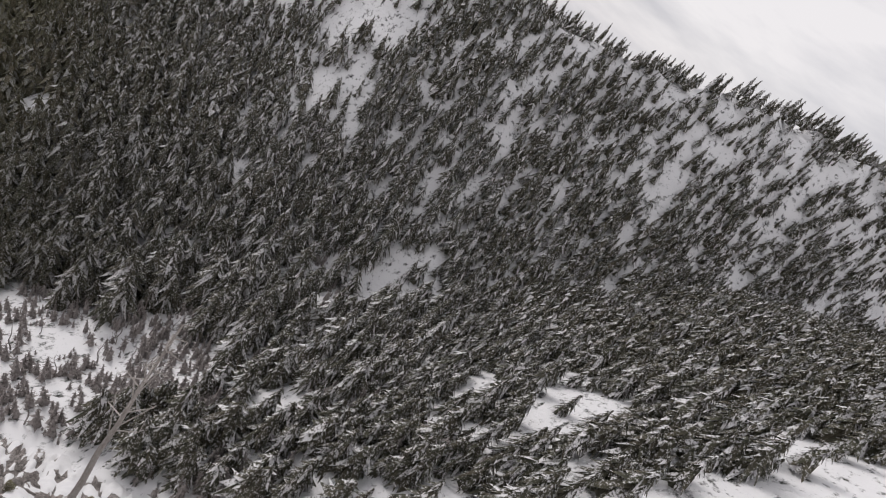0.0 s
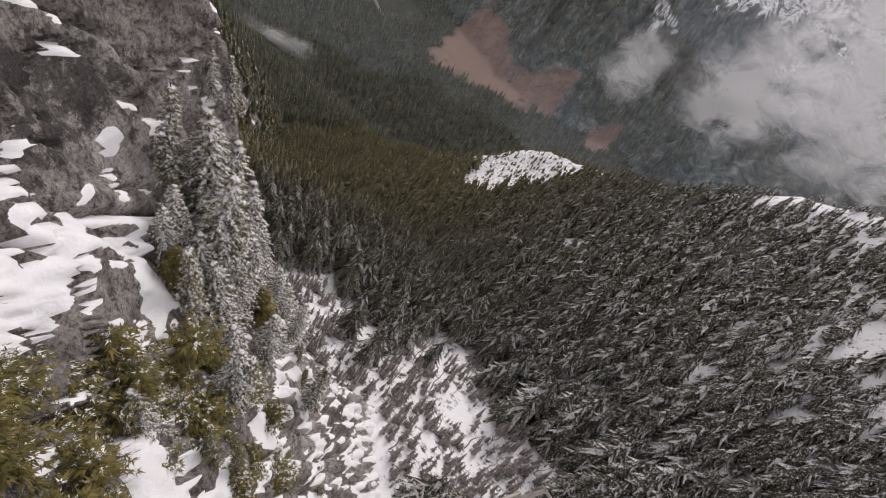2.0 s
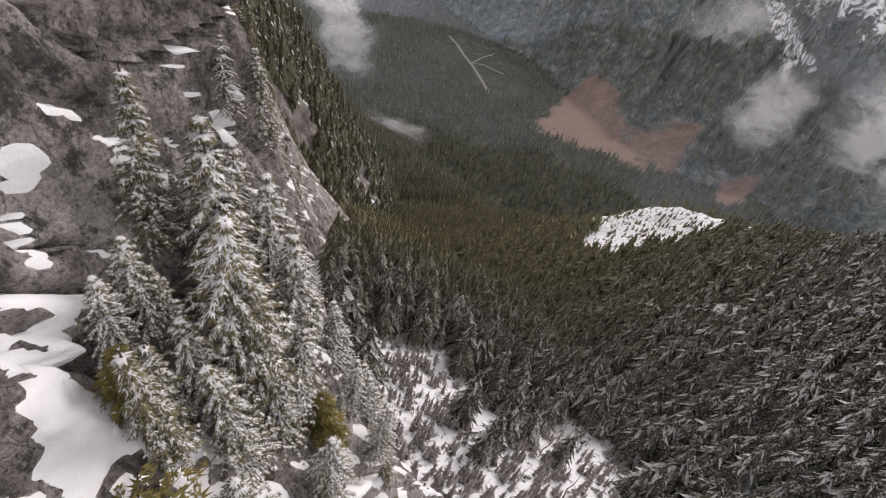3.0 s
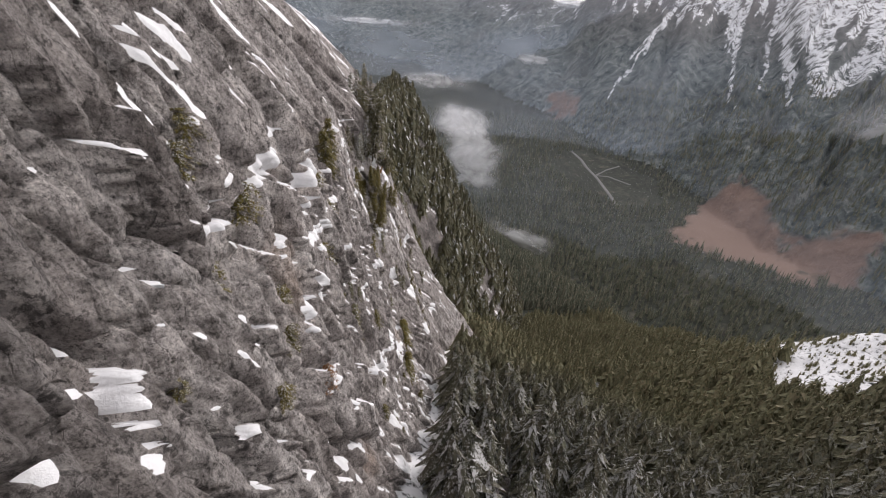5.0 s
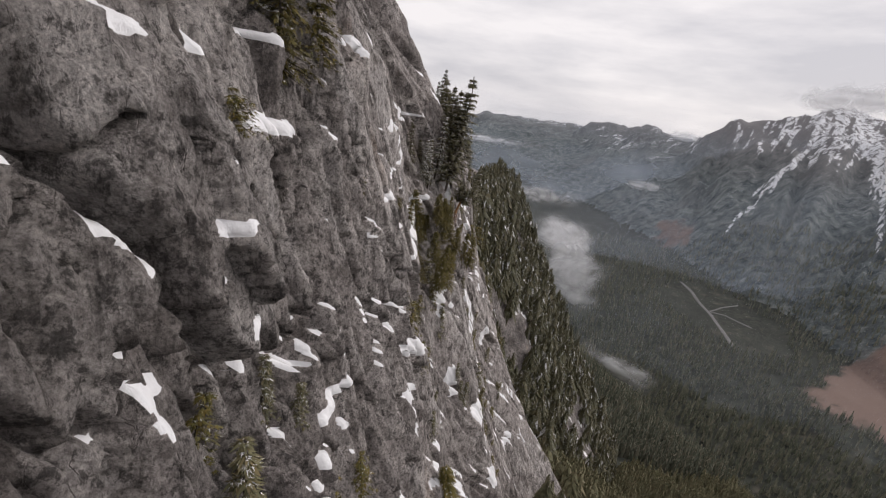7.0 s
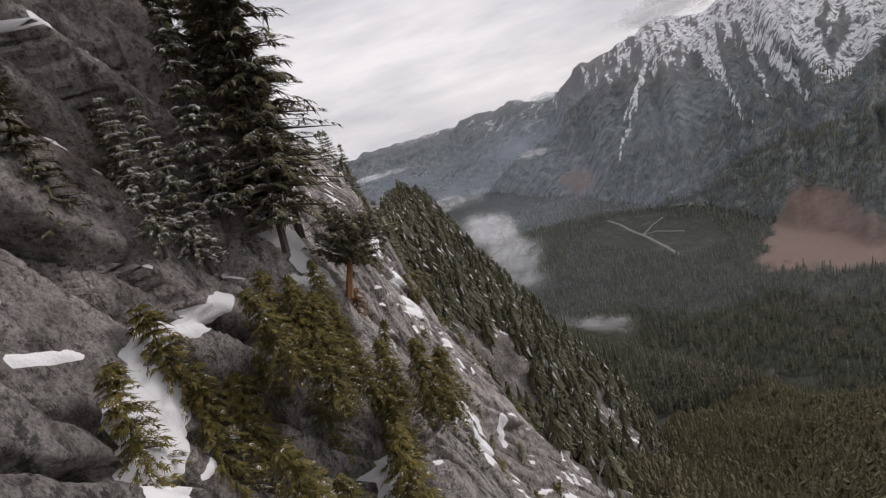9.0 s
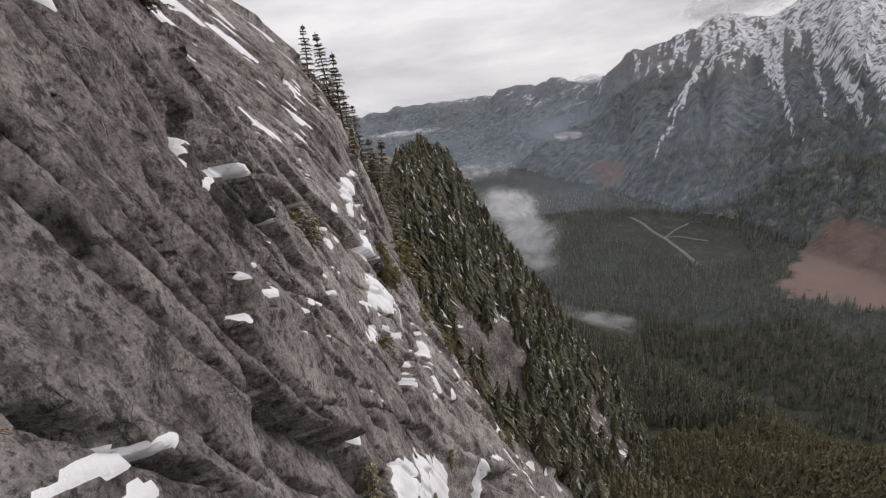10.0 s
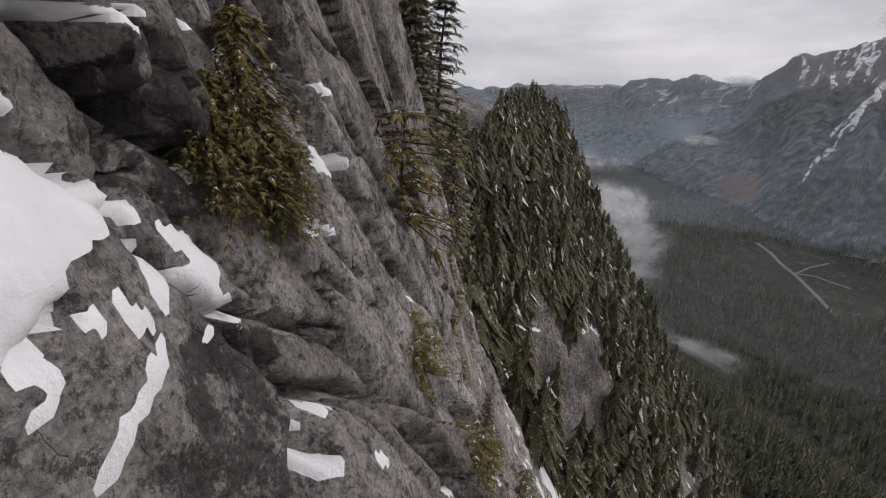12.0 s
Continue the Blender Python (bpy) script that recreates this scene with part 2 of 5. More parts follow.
ROCK, SNOW = make_rock(), make_snow()
NEEDLES = make_foliage("snowy_needles", (0.065, 0.066, 0.036), (0.18, 0.168, 0.095), 0.56, 0.68, (0.25, 0.185, 0.095), 0.5)
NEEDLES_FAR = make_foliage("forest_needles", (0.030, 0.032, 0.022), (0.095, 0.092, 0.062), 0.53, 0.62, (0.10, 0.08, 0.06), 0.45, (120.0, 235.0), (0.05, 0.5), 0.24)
NEEDLES_BLUFF = make_foliage("bluff_needles", (0.042, 0.045, 0.024), (0.135, 0.127, 0.066), 0.57, 0.67, (0.15, 0.115, 0.06), 0.5, laden=0.06)
NEEDLES_LOW = make_foliage("valley_needles", (0.06, 0.075, 0.055), (0.20, 0.205, 0.15), 0, 0, (0.36, 0.32, 0.24), 0.6)
CEDAR = make_foliage("cedar_sprays", (0.06, 0.06, 0.018), (0.17, 0.145, 0.045), 0.6, 0.72, (0.25, 0.17, 0.045), 0.6)
BARK, DEADWOOD = make_bark(), make_bark("bleached_wood", (0.30, 0.27, 0.25), (0.48, 0.45, 0.42))
BROKEN = make_bark("torn_wood", (0.32, 0.16, 0.07), (0.45, 0.26, 0.13))
GROUND, MOUNTAIN, CLOUD = make_ground(), make_mountain(), make_cloud()


# ---- shape helpers ----
def hashed(i, j, k):
    h = np.sin(i * 127.1 + j * 311.7 + k * 74.7) * 43758.5453
    return h - np.floor(h)


def vnoise(x, y, k=0.0):
    """Smooth noise from -1 to 1."""
    i, j = np.floor(x), np.floor(y)
    u, v = x - i, y - j
    u, v = u * u * (3 - 2 * u), v * v * (3 - 2 * v)
    a, b, c, d = hashed(i, j, k), hashed(i + 1, j, k), hashed(i, j + 1, k), hashed(i + 1, j + 1, k)
    return 2 * ((a * (1 - u) + b * u) * (1 - v) + (c * (1 - u) + d * u) * v) - 1


def fbm(x, y, k=0.0, octaves=4, gain=0.5):
    out, amp = 0.0, 1.0
    for o in range(octaves):
        out = out + amp * vnoise(x, y, k + 17.3 * o)
        x, y, amp = x * 2.03 + 5.1, y * 2.03 - 3.7, amp * gain
    return out


def plates(x, y, k, tilt, edge):
    """Broken plates: the height of the leaning plate at a place, bevelled at its edge, how near its joint is, and its own number."""
    i, j = np.floor(x), np.floor(y)
    best, second = np.full_like(x, 9.0), np.full_like(x, 9.0)
    height, other, own = np.zeros_like(x), np.zeros_like(x), np.zeros_like(x)
    for a in (-1, 0, 1):
        for b in (-1, 0, 1):
            ci, cj = i + a, j + b
            h = hashed(ci, cj, k)
            dx, dy = x - ci - 0.1 - 0.8 * h, y - cj - 0.1 - 0.8 * hashed(ci, cj, k + 3.1)
            far = np.maximum(np.abs(dx + 0.25 * dy), 0.85 * np.abs(dy - 0.35 * dx)) + 0.12 * np.abs(dx)
            g = hashed(ci, cj, k + 7.7)
            top = 2 * g - 1 + tilt * ((2 * hashed(ci, cj, k + 9.2) - 1) * dx + (2 * np.mod(g * 57.3, 1) - 1.2) * dy)
            near = far < best
            runner = ~near & (far < second)
            second, other = np.where(near, best, np.where(runner, far, second)), np.where(near, height, np.where(runner, top, other))
            height, own, best = np.where(near, top, height), np.where(near, h, own), np.where(near, far, best)
    joint = second - best
    return height + 0.5 * (other - height) * (1 - step(joint, 0, edge)), joint, own


def step(v, a, b):
    t = np.clip((v - a) / (b - a), 0, 1)
    return t * t * (3 - 2 * t)


def along(v, table):
    return np.interp(v, [r[0] for r in table], [r[1] for r in table])


def sheet(name, pts, material_, keep=None, smooth=False):
    """A mesh from a grid of points (rows, columns, 3)."""
    r, c = pts.shape[:2]
    idx = np.arange(r * c).reshape(r, c)
    q = np.stack([idx[:-1, :-1], idx[:-1, 1:], idx[1:, 1:], idx[1:, :-1]], -1).reshape(-1, 4)
    if keep is not None:
        q = q[keep.reshape(-1)]
        used = np.unique(q)
        back = np.zeros(r * c, int)
        back[used] = np.arange(len(used))
        q, v = back[q], pts.reshape(-1, 3)[used]
    else:
        v = pts.reshape(-1, 3)
    me = raw_mesh(name, v, q, material_, smooth)
    return me


def raw_mesh(name, v, faces, material_, smooth=False, slots=None, which=None):
    """A mesh from arrays; faces is (n, 3) or (n, 4)."""
    me = bpy.data.meshes.new(name)
    n, k = faces.shape
    me.vertices.add(len(v))
    me.vertices.foreach_set("co", np.asarray(v, np.float32).ravel())
    me.loops.add(n * k)
    me.loops.foreach_set("vertex_index", faces.astype(np.int32).ravel())
    me.polygons.add(n)
    me.polygons.foreach_set("loop_start", np.arange(0, n * k, k, dtype=np.int32))
    me.polygons.foreach_set("loop_total", np.full(n, k, np.int32))
    for s in slots or [material_]:
        me.materials.append(s)
    if which is not None:
        me.polygons.foreach_set("material_index", which.astype(np.int32))
    me.polygons.foreach_set("use_smooth", np.full(n, smooth))
    me.update(calc_edges=True)
    return me


def part(name, me, parent, label="", kind=""):
    ob = new(name, me)
    ob.parent = parent
    return tagged(ob, label, kind=kind)


# ---- the land ----
# course of the ravine floor and of the spur's crest, by y
RAVINE = [(-400, 300), (-120, 258), (-60, 232), (0, 203), (67, 172), (131, 128), (190, 92), (300, 22), (420, -12), (560, -60), (800, -115), (1200, -150), (9000, -150)]
CREST = [(-400, 345), (-190, 318), (-120, 306), (-60, 295), (-25, 274), (10, 243), (59, 193), (87, 177), (115, 166), (132, 156), (155, 130), (200, 60), (300, 0), (420, -40), (700, -120), (1200, -160), (9000, -160)]
CREST_X = [(-400, 60), (-120, 120), (-60, 150), (-25, 175), (10, 205), (59, 255), (90, 250), (155, 215), (300, 260), (9000, 600)]
# skyline of the far mountains as seen from the cliff: bearing, height in degrees, distance, distance of the foot
SKY = [(-180, 9, 1500, 500), (-60, 9, 1500, 500), (-20, -0.3, 4600, 3200), (0, -0.5, 4600, 3400), (8, 0.0, 4600, 3000), (14, -0.2, 4400, 2600), (18.6, 0.8, 3900, 2300), (23, 0.9, 3500, 2000),
       (27.0, 0.2, 3100, 1850), (30.5, 2.7, 2900, 1650), (35.7, 3.9, 2900, 1480), (39, 5.2, 3000, 1380), (42, 4.6, 3000, 1280), (48, 6.0, 2900, 1150), (55, 4.0, 2600, 1020),
       (62, 4.0, 2500, 1000), (75, 4.0, 2500, 1050), (90, 3.0, 2500, 1100), (110, 0.5, 2000, 900), (150, 0.5, 1500, 500), (180, 9, 1500, 500)]


# snow chutes on the mountain as seen from the cliff: bearing and height of head and foot, half width, all in degrees
CHUTES = [(37.4, 1.5, 34.3, -5.5, 0.42), (34.3, -5.5, 32.8, -9.0, 0.26), (36.4, -0.5, 33.6, -5.0, 0.2), (40.3, 3.9, 42.6, 1.6, 0.4), (42.6, 1.6, 45.1, -5.8, 0.5), (44.9, -5.6, 46.4, -8.2, 0.2),
          (42.2, 2.2, 43.2, -2.4, 0.3), (45.8, 3.4, 47.6, 0.0, 0.5), (47.6, 0.0, 50.6, -6.2, 0.6), (46.2, 2.5, 47.4, -5.4, 0.35), (49.0, 2.0, 52.5, -4.8, 1.5), (55.6, -0.8, 53.0, -4.6, 1.6), (57.0, 1.0, 55.0, -2.0, 2.4), (60.0, -1.0, 63.0, -4.2, 1.2), (63.0, -4.2, 68.5, -7.2, 0.9), (66.0, -6.4, 67.5, -9.5, 0.5)]


def ground_height(x, y):
    zr, zc, xc = along(y, RAVINE), along(y, CREST), along(y, CREST_X)
    xr = 92 + 0.22 * np.clip(y, -60, 420)
    up = np.clip((x - xr) / np.maximum(xc - xr, 20), 0, 3)
    right = zr + (np.maximum(zc, zr) - zr) * np.minimum(up, 1) ** 1.2
    right = right - np.maximum(x - xc, 0) * 0.75
    left = zr + 0.42 * np.maximum(xr - x, 0) ** 1.06 * (1 - step(y, 330, 470))
    z = np.where(x > xr, right, left)
    z = z + 5 * fbm(x / 60, y / 60, 3) * step(z, -140, 0) + 1.6 * fbm(x / 14, y / 14, 8)
    return np.maximum(z, -150 + 6 * fbm(x / 240, y / 240, 5))


def far_height(x, y):
    dx, dy = x - 32, y - 110
    r, az = np.hypot(dx, dy), np.degrees(np.arctan2(dx, dy))
    el, rr, rf = (np.interp(az, [s[0] for s in SKY], [s[k] for s in SKY]) for k in (1, 2, 3))
    top = 235 + rr * np.tan(np.radians(el))
    rf = rf * (1 + 0.05 * fbm(az / 6, az * 0, 4))
    u = np.clip((r - rf) / (rr - rf), 0, 1.6)
    ridge = 1 - np.abs(vnoise(az / 2.6 + 0.8 * fbm(r / 600, az / 6, 2), r / 2500, 11))
    ridge2 = 1 - np.abs(vnoise(az / 0.9 + 0.6 * fbm(r / 300, az / 3, 6), r / 1500, 31))
    prof = np.minimum(u, 1) ** 0.95 * (1 - 0.10 * np.maximum(u - 1, 0))
    rel = (0.55 * ridge + 0.25 * ridge2 - 0.55) * 150 * np.sin(np.pi * np.clip(u, 0, 1)) ** 0.8
    rel = rel * (0.2 + 0.8 * step(az, 20, 32))
    rel = rel + 26 * fbm(x / 120, y / 120, 9) * step(u, 0.02, 0.3)
    z = -150 + (top + 150) * prof + rel - 500 * np.maximum(u - 1, 0)
    # snow: fine streaks down the fall line high up, and the long chutes below them
    seen = np.degrees(np.arctan2(z - 236, r))
    a = az + 0.08 * fbm(r / 200, az / 2, 16, 3)
    streak = vnoise((a + 0.10 * seen) / 0.42, seen / 1.8, 37) * 0.6 + vnoise((a + 0.05 * seen) / 0.2, seen / 1.0, 39) * 0.4 + 0.45 * fbm(az / 0.3, seen / 0.3, 41, 3)
    line = np.interp(az, [28, 31, 38, 44, 50, 56, 64, 70, 80], [1.5, 0.0, -1.0, -0.5, -1.5, -2.0, -3.6, -4.2, -3.0])
    snow = step(streak + 0.33 * (seen - line) * np.interp(az, [28, 33, 40, 60], [0.15, 0.3, 0.6, 1.1]) - 0.25, 0.0, 0.5) * step(seen - line, -1.5, 1.5) * step(az, 27.5, 30.5) * (1 - step(az, 78, 90))
    for a0, e0, a1, e1, w in CHUTES:
        t = np.clip(((az - a0) * (a1 - a0) + (seen - e0) * (e1 - e0)) / ((a1 - a0) ** 2 + (e1 - e0) ** 2), 0, 1)
        d = np.hypot(az + 0.30 * fbm(seen / 0.8, az / 0.8, 5, 3) - a0 - t * (a1 - a0), seen - e0 - t * (e1 - e0)) / (w * (1.15 - 0.75 * t))
        snow = np.maximum(snow, 1 - step(d, 0.55, 1.25))
    snow = snow + 0.6 * step(fbm(x / 200, y / 200, 19), -0.1, 0.4) * step(seen, -1.6, 0.4) * (1 - step(az, 14, 19)) + 0.5 * step(fbm(x / 60, y / 60, 29), 0.2, 0.6) * step(az, 14, 16) * (1 - step(az, 27, 30)) * step(seen, -4.5, -1.5)
    return np.where(u > 0, z, -400.0), np.clip(snow, 0, 1), u


# logged blocks of bare brown brush at the mountain's foot, by bearing and depression seen from the cliff
LOGGED = (((45.8, -22.4), (48.9, -14.4), (52.4, -15.0), (57.4, -22.2)), ((57.0, -18.7), (60.0, -16.4), (63.2, -15.8), (64.6, -21.0), (57.6, -22.3)), ((69.3, -18.6), (71.4, -17.8), (72.2, -21.0), (69.6, -21.6)), ((26.6, -9.2), (28.6, -8.6), (29.2, -10.6), (27.0, -11.2)))


def brown_patch(x, y, z):
    """How far a place lies inside one of the logged blocks."""
    dx, dy = x - 32, y - 110
    az, el = np.degrees(np.arctan2(dx, dy)), np.degrees(np.arctan2(z - 236, np.hypot(dx, dy)))
    out = np.zeros_like(az)
    for corners in LOGGED:
        inside = np.full_like(az, 99.0)
        cx, cy = np.mean(corners, axis=0)
        for (ax, ay), (bx, by) in zip(corners, corners[1:] + corners[:1]):
            nx, ny = by - ay, ax - bx
            d = (nx * (az - ax) + ny * (el - ay)) / math.hypot(nx, ny)
            inside = np.minimum(inside, d if nx * (cx - ax) + ny * (cy - ay) > 0 else -d)
        out = np.maximum(out, step(inside + 0.7 * fbm(x / 45, y / 45, 93, 5, 0.65), -0.5, 0.5))
    return out


def terrain():
    rads = np.concatenate([np.linspace(0, 60, 20), np.geomspace(62, 800, 120), np.geomspace(806, 4750, 160)])
    az = np.radians(np.concatenate([np.arange(-20, 26, 0.4), np.arange(26, 72, 0.15), np.arange(72, 112, 0.4), np.arange(112, 340.01, 2.0)]))
    R, A = np.meshgrid(rads, az, indexing="ij")
    x, y = 32 + R * np.sin(A), 110 + R * np.cos(A)
    z, (zf, hollow, u) = ground_height(x, y), far_height(x, y)
    # under and behind the cliff the sheet stays low
    z = np.where((x < 15) & (y > -5) & (y < 420), np.minimum(z, 100), z)
    me = sheet("ground", np.stack([x, y, np.maximum(z, zf)], -1), GROUND, smooth=True)
    me.materials.append(MOUNTAIN)
    far = (zf > z)[:-1, :-1].ravel()
    me.polygons.foreach_set("material_index", far.astype(np.int32))
    at = me.attributes.new("hollow", "FLOAT", "POINT")
    at.data.foreach_set("value", hollow.ravel().astype(np.float32))
    at = me.attributes.new("brush", "FLOAT", "POINT")
    at.data.foreach_set("value", brown_patch(x, y, np.maximum(z, zf)).ravel().astype(np.float32))
    return tagged(new("ground", me), "snowy forest slopes, valley floor and streaked far mountains", "terrain", kind="structure")


# ---- the cliff ----
# by y: the face's x at the height REF, that height, and how far it runs out per metre downwards
FACE = [(-30, -6, 276, 0.5), (0, 4.5, 276, 0.5), (8, 8.2, 273, 0.5), (16, 11.9, 272, 0.5), (19, 14.6, 272, 0.36), (21, 17.2, 272, 0.22), (22.5, 17.4, 271, 0.24), (24.5, 15.6, 268, 0.28), (27, 14.6, 267, 0.33), (34, 12.6, 258, 0.28), (46, 14.0, 252, 0.25),
        (50, 15.0, 251, 0.25), (52.5, 16.6, 251, 0.22), (58, 16.8, 251, 0.25), (66, 18.8, 246, 0.25), (74, 19.8, 243, 0.27), (86, 20.4, 245, 0.27), (95, 22.0, 241, 0.27), (99, 21.6, 241, 0.25), (103, 22.4, 240, 0.26), (106, 23.8, 240, 0.30), (109, 26.6, 239, 0.27)]
FACE += [(127, 28.4, 233, 0.25), (138, 30.2, 226, 0.30), (142, 31.2, 225, 0.38), (147, 32.0, 225, 0.44), (155, 32.6, 226, 0.36), (165, 32.8, 226, 0.22), (176, 33.0, 226, 0.20), (185, 31.0, 226, 0.25)]
FACE += [(194, 21, 224, 0.5), (215, 21, 195, 0.55), (240, 24, 195, 0.6), (262, 42.5, 198, 0.62), (290, 52.5, 204, 0.60), (308, 58, 205, 0.58), (330, 74, 196, 0.58), (350, 84, 170, 0.58), (372, 70, 160, 0.6), (420, 30, 150, 0.6)]
PATH_Z = [(-30, 296), (0, 294), (10, 277), (28, 265), (45, 252), (78, 243), (99, 240), (116, 233), (140, 224), (180, 226), (250, 205), (300, 200), (330, 190), (372, 150), (420, 140)]
# drifts of snow on ledges and in cracks, stretch by stretch, each a stroke: y, z to y, z, half width along and up
GULLY_A = [(7.1, 272.3, 7.3, 271.5, 0.08, 0.06), (7.8, 273.1, 7.2, 272.9, 0.07, 0.06), (9.0, 265.5, 9.4, 264.8, 0.25, 0.16), (9.2, 271.5, 8.7, 270.9, 0.13, 0.10), (9.8, 274.5, 10.4, 274.5, 0.24, 0.22), (10.3, 271.8, 9.5, 271.4, 0.07, 0.06), (10.8, 274.8, 11.5, 274.7, 0.32, 0.29), (11.3, 261.2, 9.3, 259.3, 0.37, 0.16), (11.4, 268.9, 7.8, 266.7, 0.24, 0.18), (11.6, 275.4, 12.1, 274.2, 0.27, 0.25), (12.0, 270.3, 9.9, 268.8, 0.24, 0.18), (12.1, 263.2, 9.7, 261.4, 0.52, 0.27), (12.4, 268.6, 11.8, 266.5, 0.28, 0.18), (12.6, 254.1, 9.8, 248.3, 0.35, 0.06), (14.0, 245.4, 9.9, 242.7, 0.49, 0.09), (14.2, 272.6, 12.2, 270.9, 0.23, 0.14)]
GULLY_B = [(14.2, 274.6, 13.6, 274.4, 0.15, 0.09), (16.4, 262.7, 15.0, 262.6, 0.32, 0.10), (16.8, 274.9, 15.0, 273.0, 0.11, 0.15), (18.2, 264.1, 18.9, 262.2, 0.13, 0.10), (18.2, 274.0, 18.0, 273.8, 0.23, 0.25), (18.9, 271.6, 19.6, 271.3, 0.09, 0.18), (19.0, 267.2, 19.0, 266.1, 0.07, 0.07), (19.2, 271.5, 18.9, 270.2, 0.15, 0.27), (19.4, 267.6, 19.7, 266.7, 0.16, 0.23), (19.8, 274.3, 19.8, 273.2, 0.07, 0.11), (20.0, 268.1, 19.6, 266.5, 0.16, 0.23), (20.1, 275.2, 20.2, 274.6, 0.09, 0.17), (20.5, 269.9, 20.7, 269.3, 0.08, 0.12), (21.3, 264.8, 20.8, 261.9, 0.77, 0.13)]
SLABS_A = [(38.1, 254.4, 38.2, 254.2, 0.07, 0.06), (39.0, 252.4, 38.8, 252.5, 0.08, 0.06), (43.9, 260.0, 44.2, 259.8, 0.15, 0.09), (44.2, 251.1, 43.7, 250.9, 0.16, 0.07), (45.5, 259.3, 45.4, 259.2, 0.19, 0.10), (46.1, 250.8, 44.7, 251.0, 0.43, 0.16), (46.4, 261.0, 46.1, 260.7, 0.17, 0.12), (47.0, 256.0, 48.6, 255.9, 0.45, 0.27), (49.0, 261.2, 50.2, 261.4, 0.26, 0.12), (49.0, 257.2, 48.4, 256.8, 0.11, 0.07), (49.9, 254.6, 49.4, 253.7, 0.33, 0.17), (50.0, 258.3, 49.2, 257.9, 0.18, 0.10), (50.2, 256.8, 50.0, 255.9, 0.14, 0.14), (52.8, 246.7, 51.9, 245.7, 0.15, 0.24), (53.8, 247.1, 52.5, 246.9, 0.23, 0.21), (54.5, 247.1, 54.5, 246.6, 0.13, 0.11)]
SLABS_B = [(55.0, 248.6, 54.8, 247.6, 0.25, 0.19), (55.0, 246.4, 54.9, 246.4, 0.13, 0.10), (55.1, 248.2, 55.5, 247.7, 0.24, 0.17), (55.6, 257.6, 52.9, 256.8, 1.64, 0.33), (56.6, 241.8, 56.8, 241.4, 0.17, 0.11), (56.8, 250.1, 60.7, 249.8, 0.33, 0.19), (57.3, 250.3, 60.6, 250.4, 0.26, 0.15), (59.4, 252.6, 58.3, 251.9, 0.30, 0.17), (59.6, 258.1, 59.1, 257.9, 0.79, 0.20), (60.1, 252.9, 60.5, 253.0, 0.14, 0.08), (60.6, 251.0, 60.9, 250.8, 0.20, 0.10), (61.4, 250.6, 64.3, 249.5, 0.37, 0.17), (62.3, 255.4, 60.1, 253.8, 1.43, 0.32), (62.4, 230.9, 71.1, 224.3, 0.40, 0.14), (63.6, 252.3, 64.8, 252.4, 0.42, 0.18), (65.2, 229.9, 64.2, 228.8, 0.50, 0.17)]
SLABS_C = [(65.8, 244.9, 65.4, 244.6, 0.30, 0.11), (66.7, 241.3, 66.6, 241.0, 0.40, 0.12), (68.1, 228.8, 66.2, 227.5, 0.54, 0.15), (69.0, 193.4, 59.3, 191.0, 2.50, 2.29), (69.9, 247.3, 72.2, 247.1, 1.10, 0.27), (70.1, 227.9, 66.6, 226.0, 0.50, 0.13), (72.2, 250.3, 73.5, 250.3, 0.98, 0.23), (72.2, 225.4, 70.5, 226.0, 0.86, 0.19), (72.6, 235.7, 70.2, 235.0, 0.61, 0.14), (76.4, 224.5, 74.2, 224.7, 1.53, 0.35), (78.6, 216.8, 75.4, 216.8, 0.71, 0.15), (79.3, 218.8, 80.6, 217.0, 2.00, 0.38), (83.3, 227.4, 82.8, 225.9, 1.39, 0.27)]
CORNER_A = [(85.5, 251.6, 86.4, 251.4, 2.15, 0.42), (86.3, 230.7, 87.3, 229.6, 1.68, 0.24), (86.8, 218.2, 84.1, 218.2, 0.86, 0.15), (88.4, 242.5, 86.3, 241.9, 1.07, 0.17), (88.7, 242.2, 88.0, 241.9, 0.10, 0.08), (89.5, 242.8, 88.8, 242.3, 0.08, 0.07), (89.6, 242.7, 90.1, 242.6, 0.07, 0.06), (90.2, 241.1, 90.1, 240.9, 0.11, 0.07), (90.2, 242.7, 91.3, 242.8, 0.12, 0.08), (90.6, 238.2, 89.7, 238.1, 0.20, 0.08), (91.1, 238.1, 90.5, 238.0, 0.14, 0.06), (91.5, 242.1, 90.6, 241.3, 0.07, 0.06), (91.7, 243.1, 93.0, 243.0, 0.22, 0.13), (92.8, 244.7, 94.3, 244.5, 0.10, 0.06), (93.0, 242.9, 93.6, 242.7, 0.12, 0.06), (94.1, 234.8, 93.5, 234.4, 0.37, 0.06)]
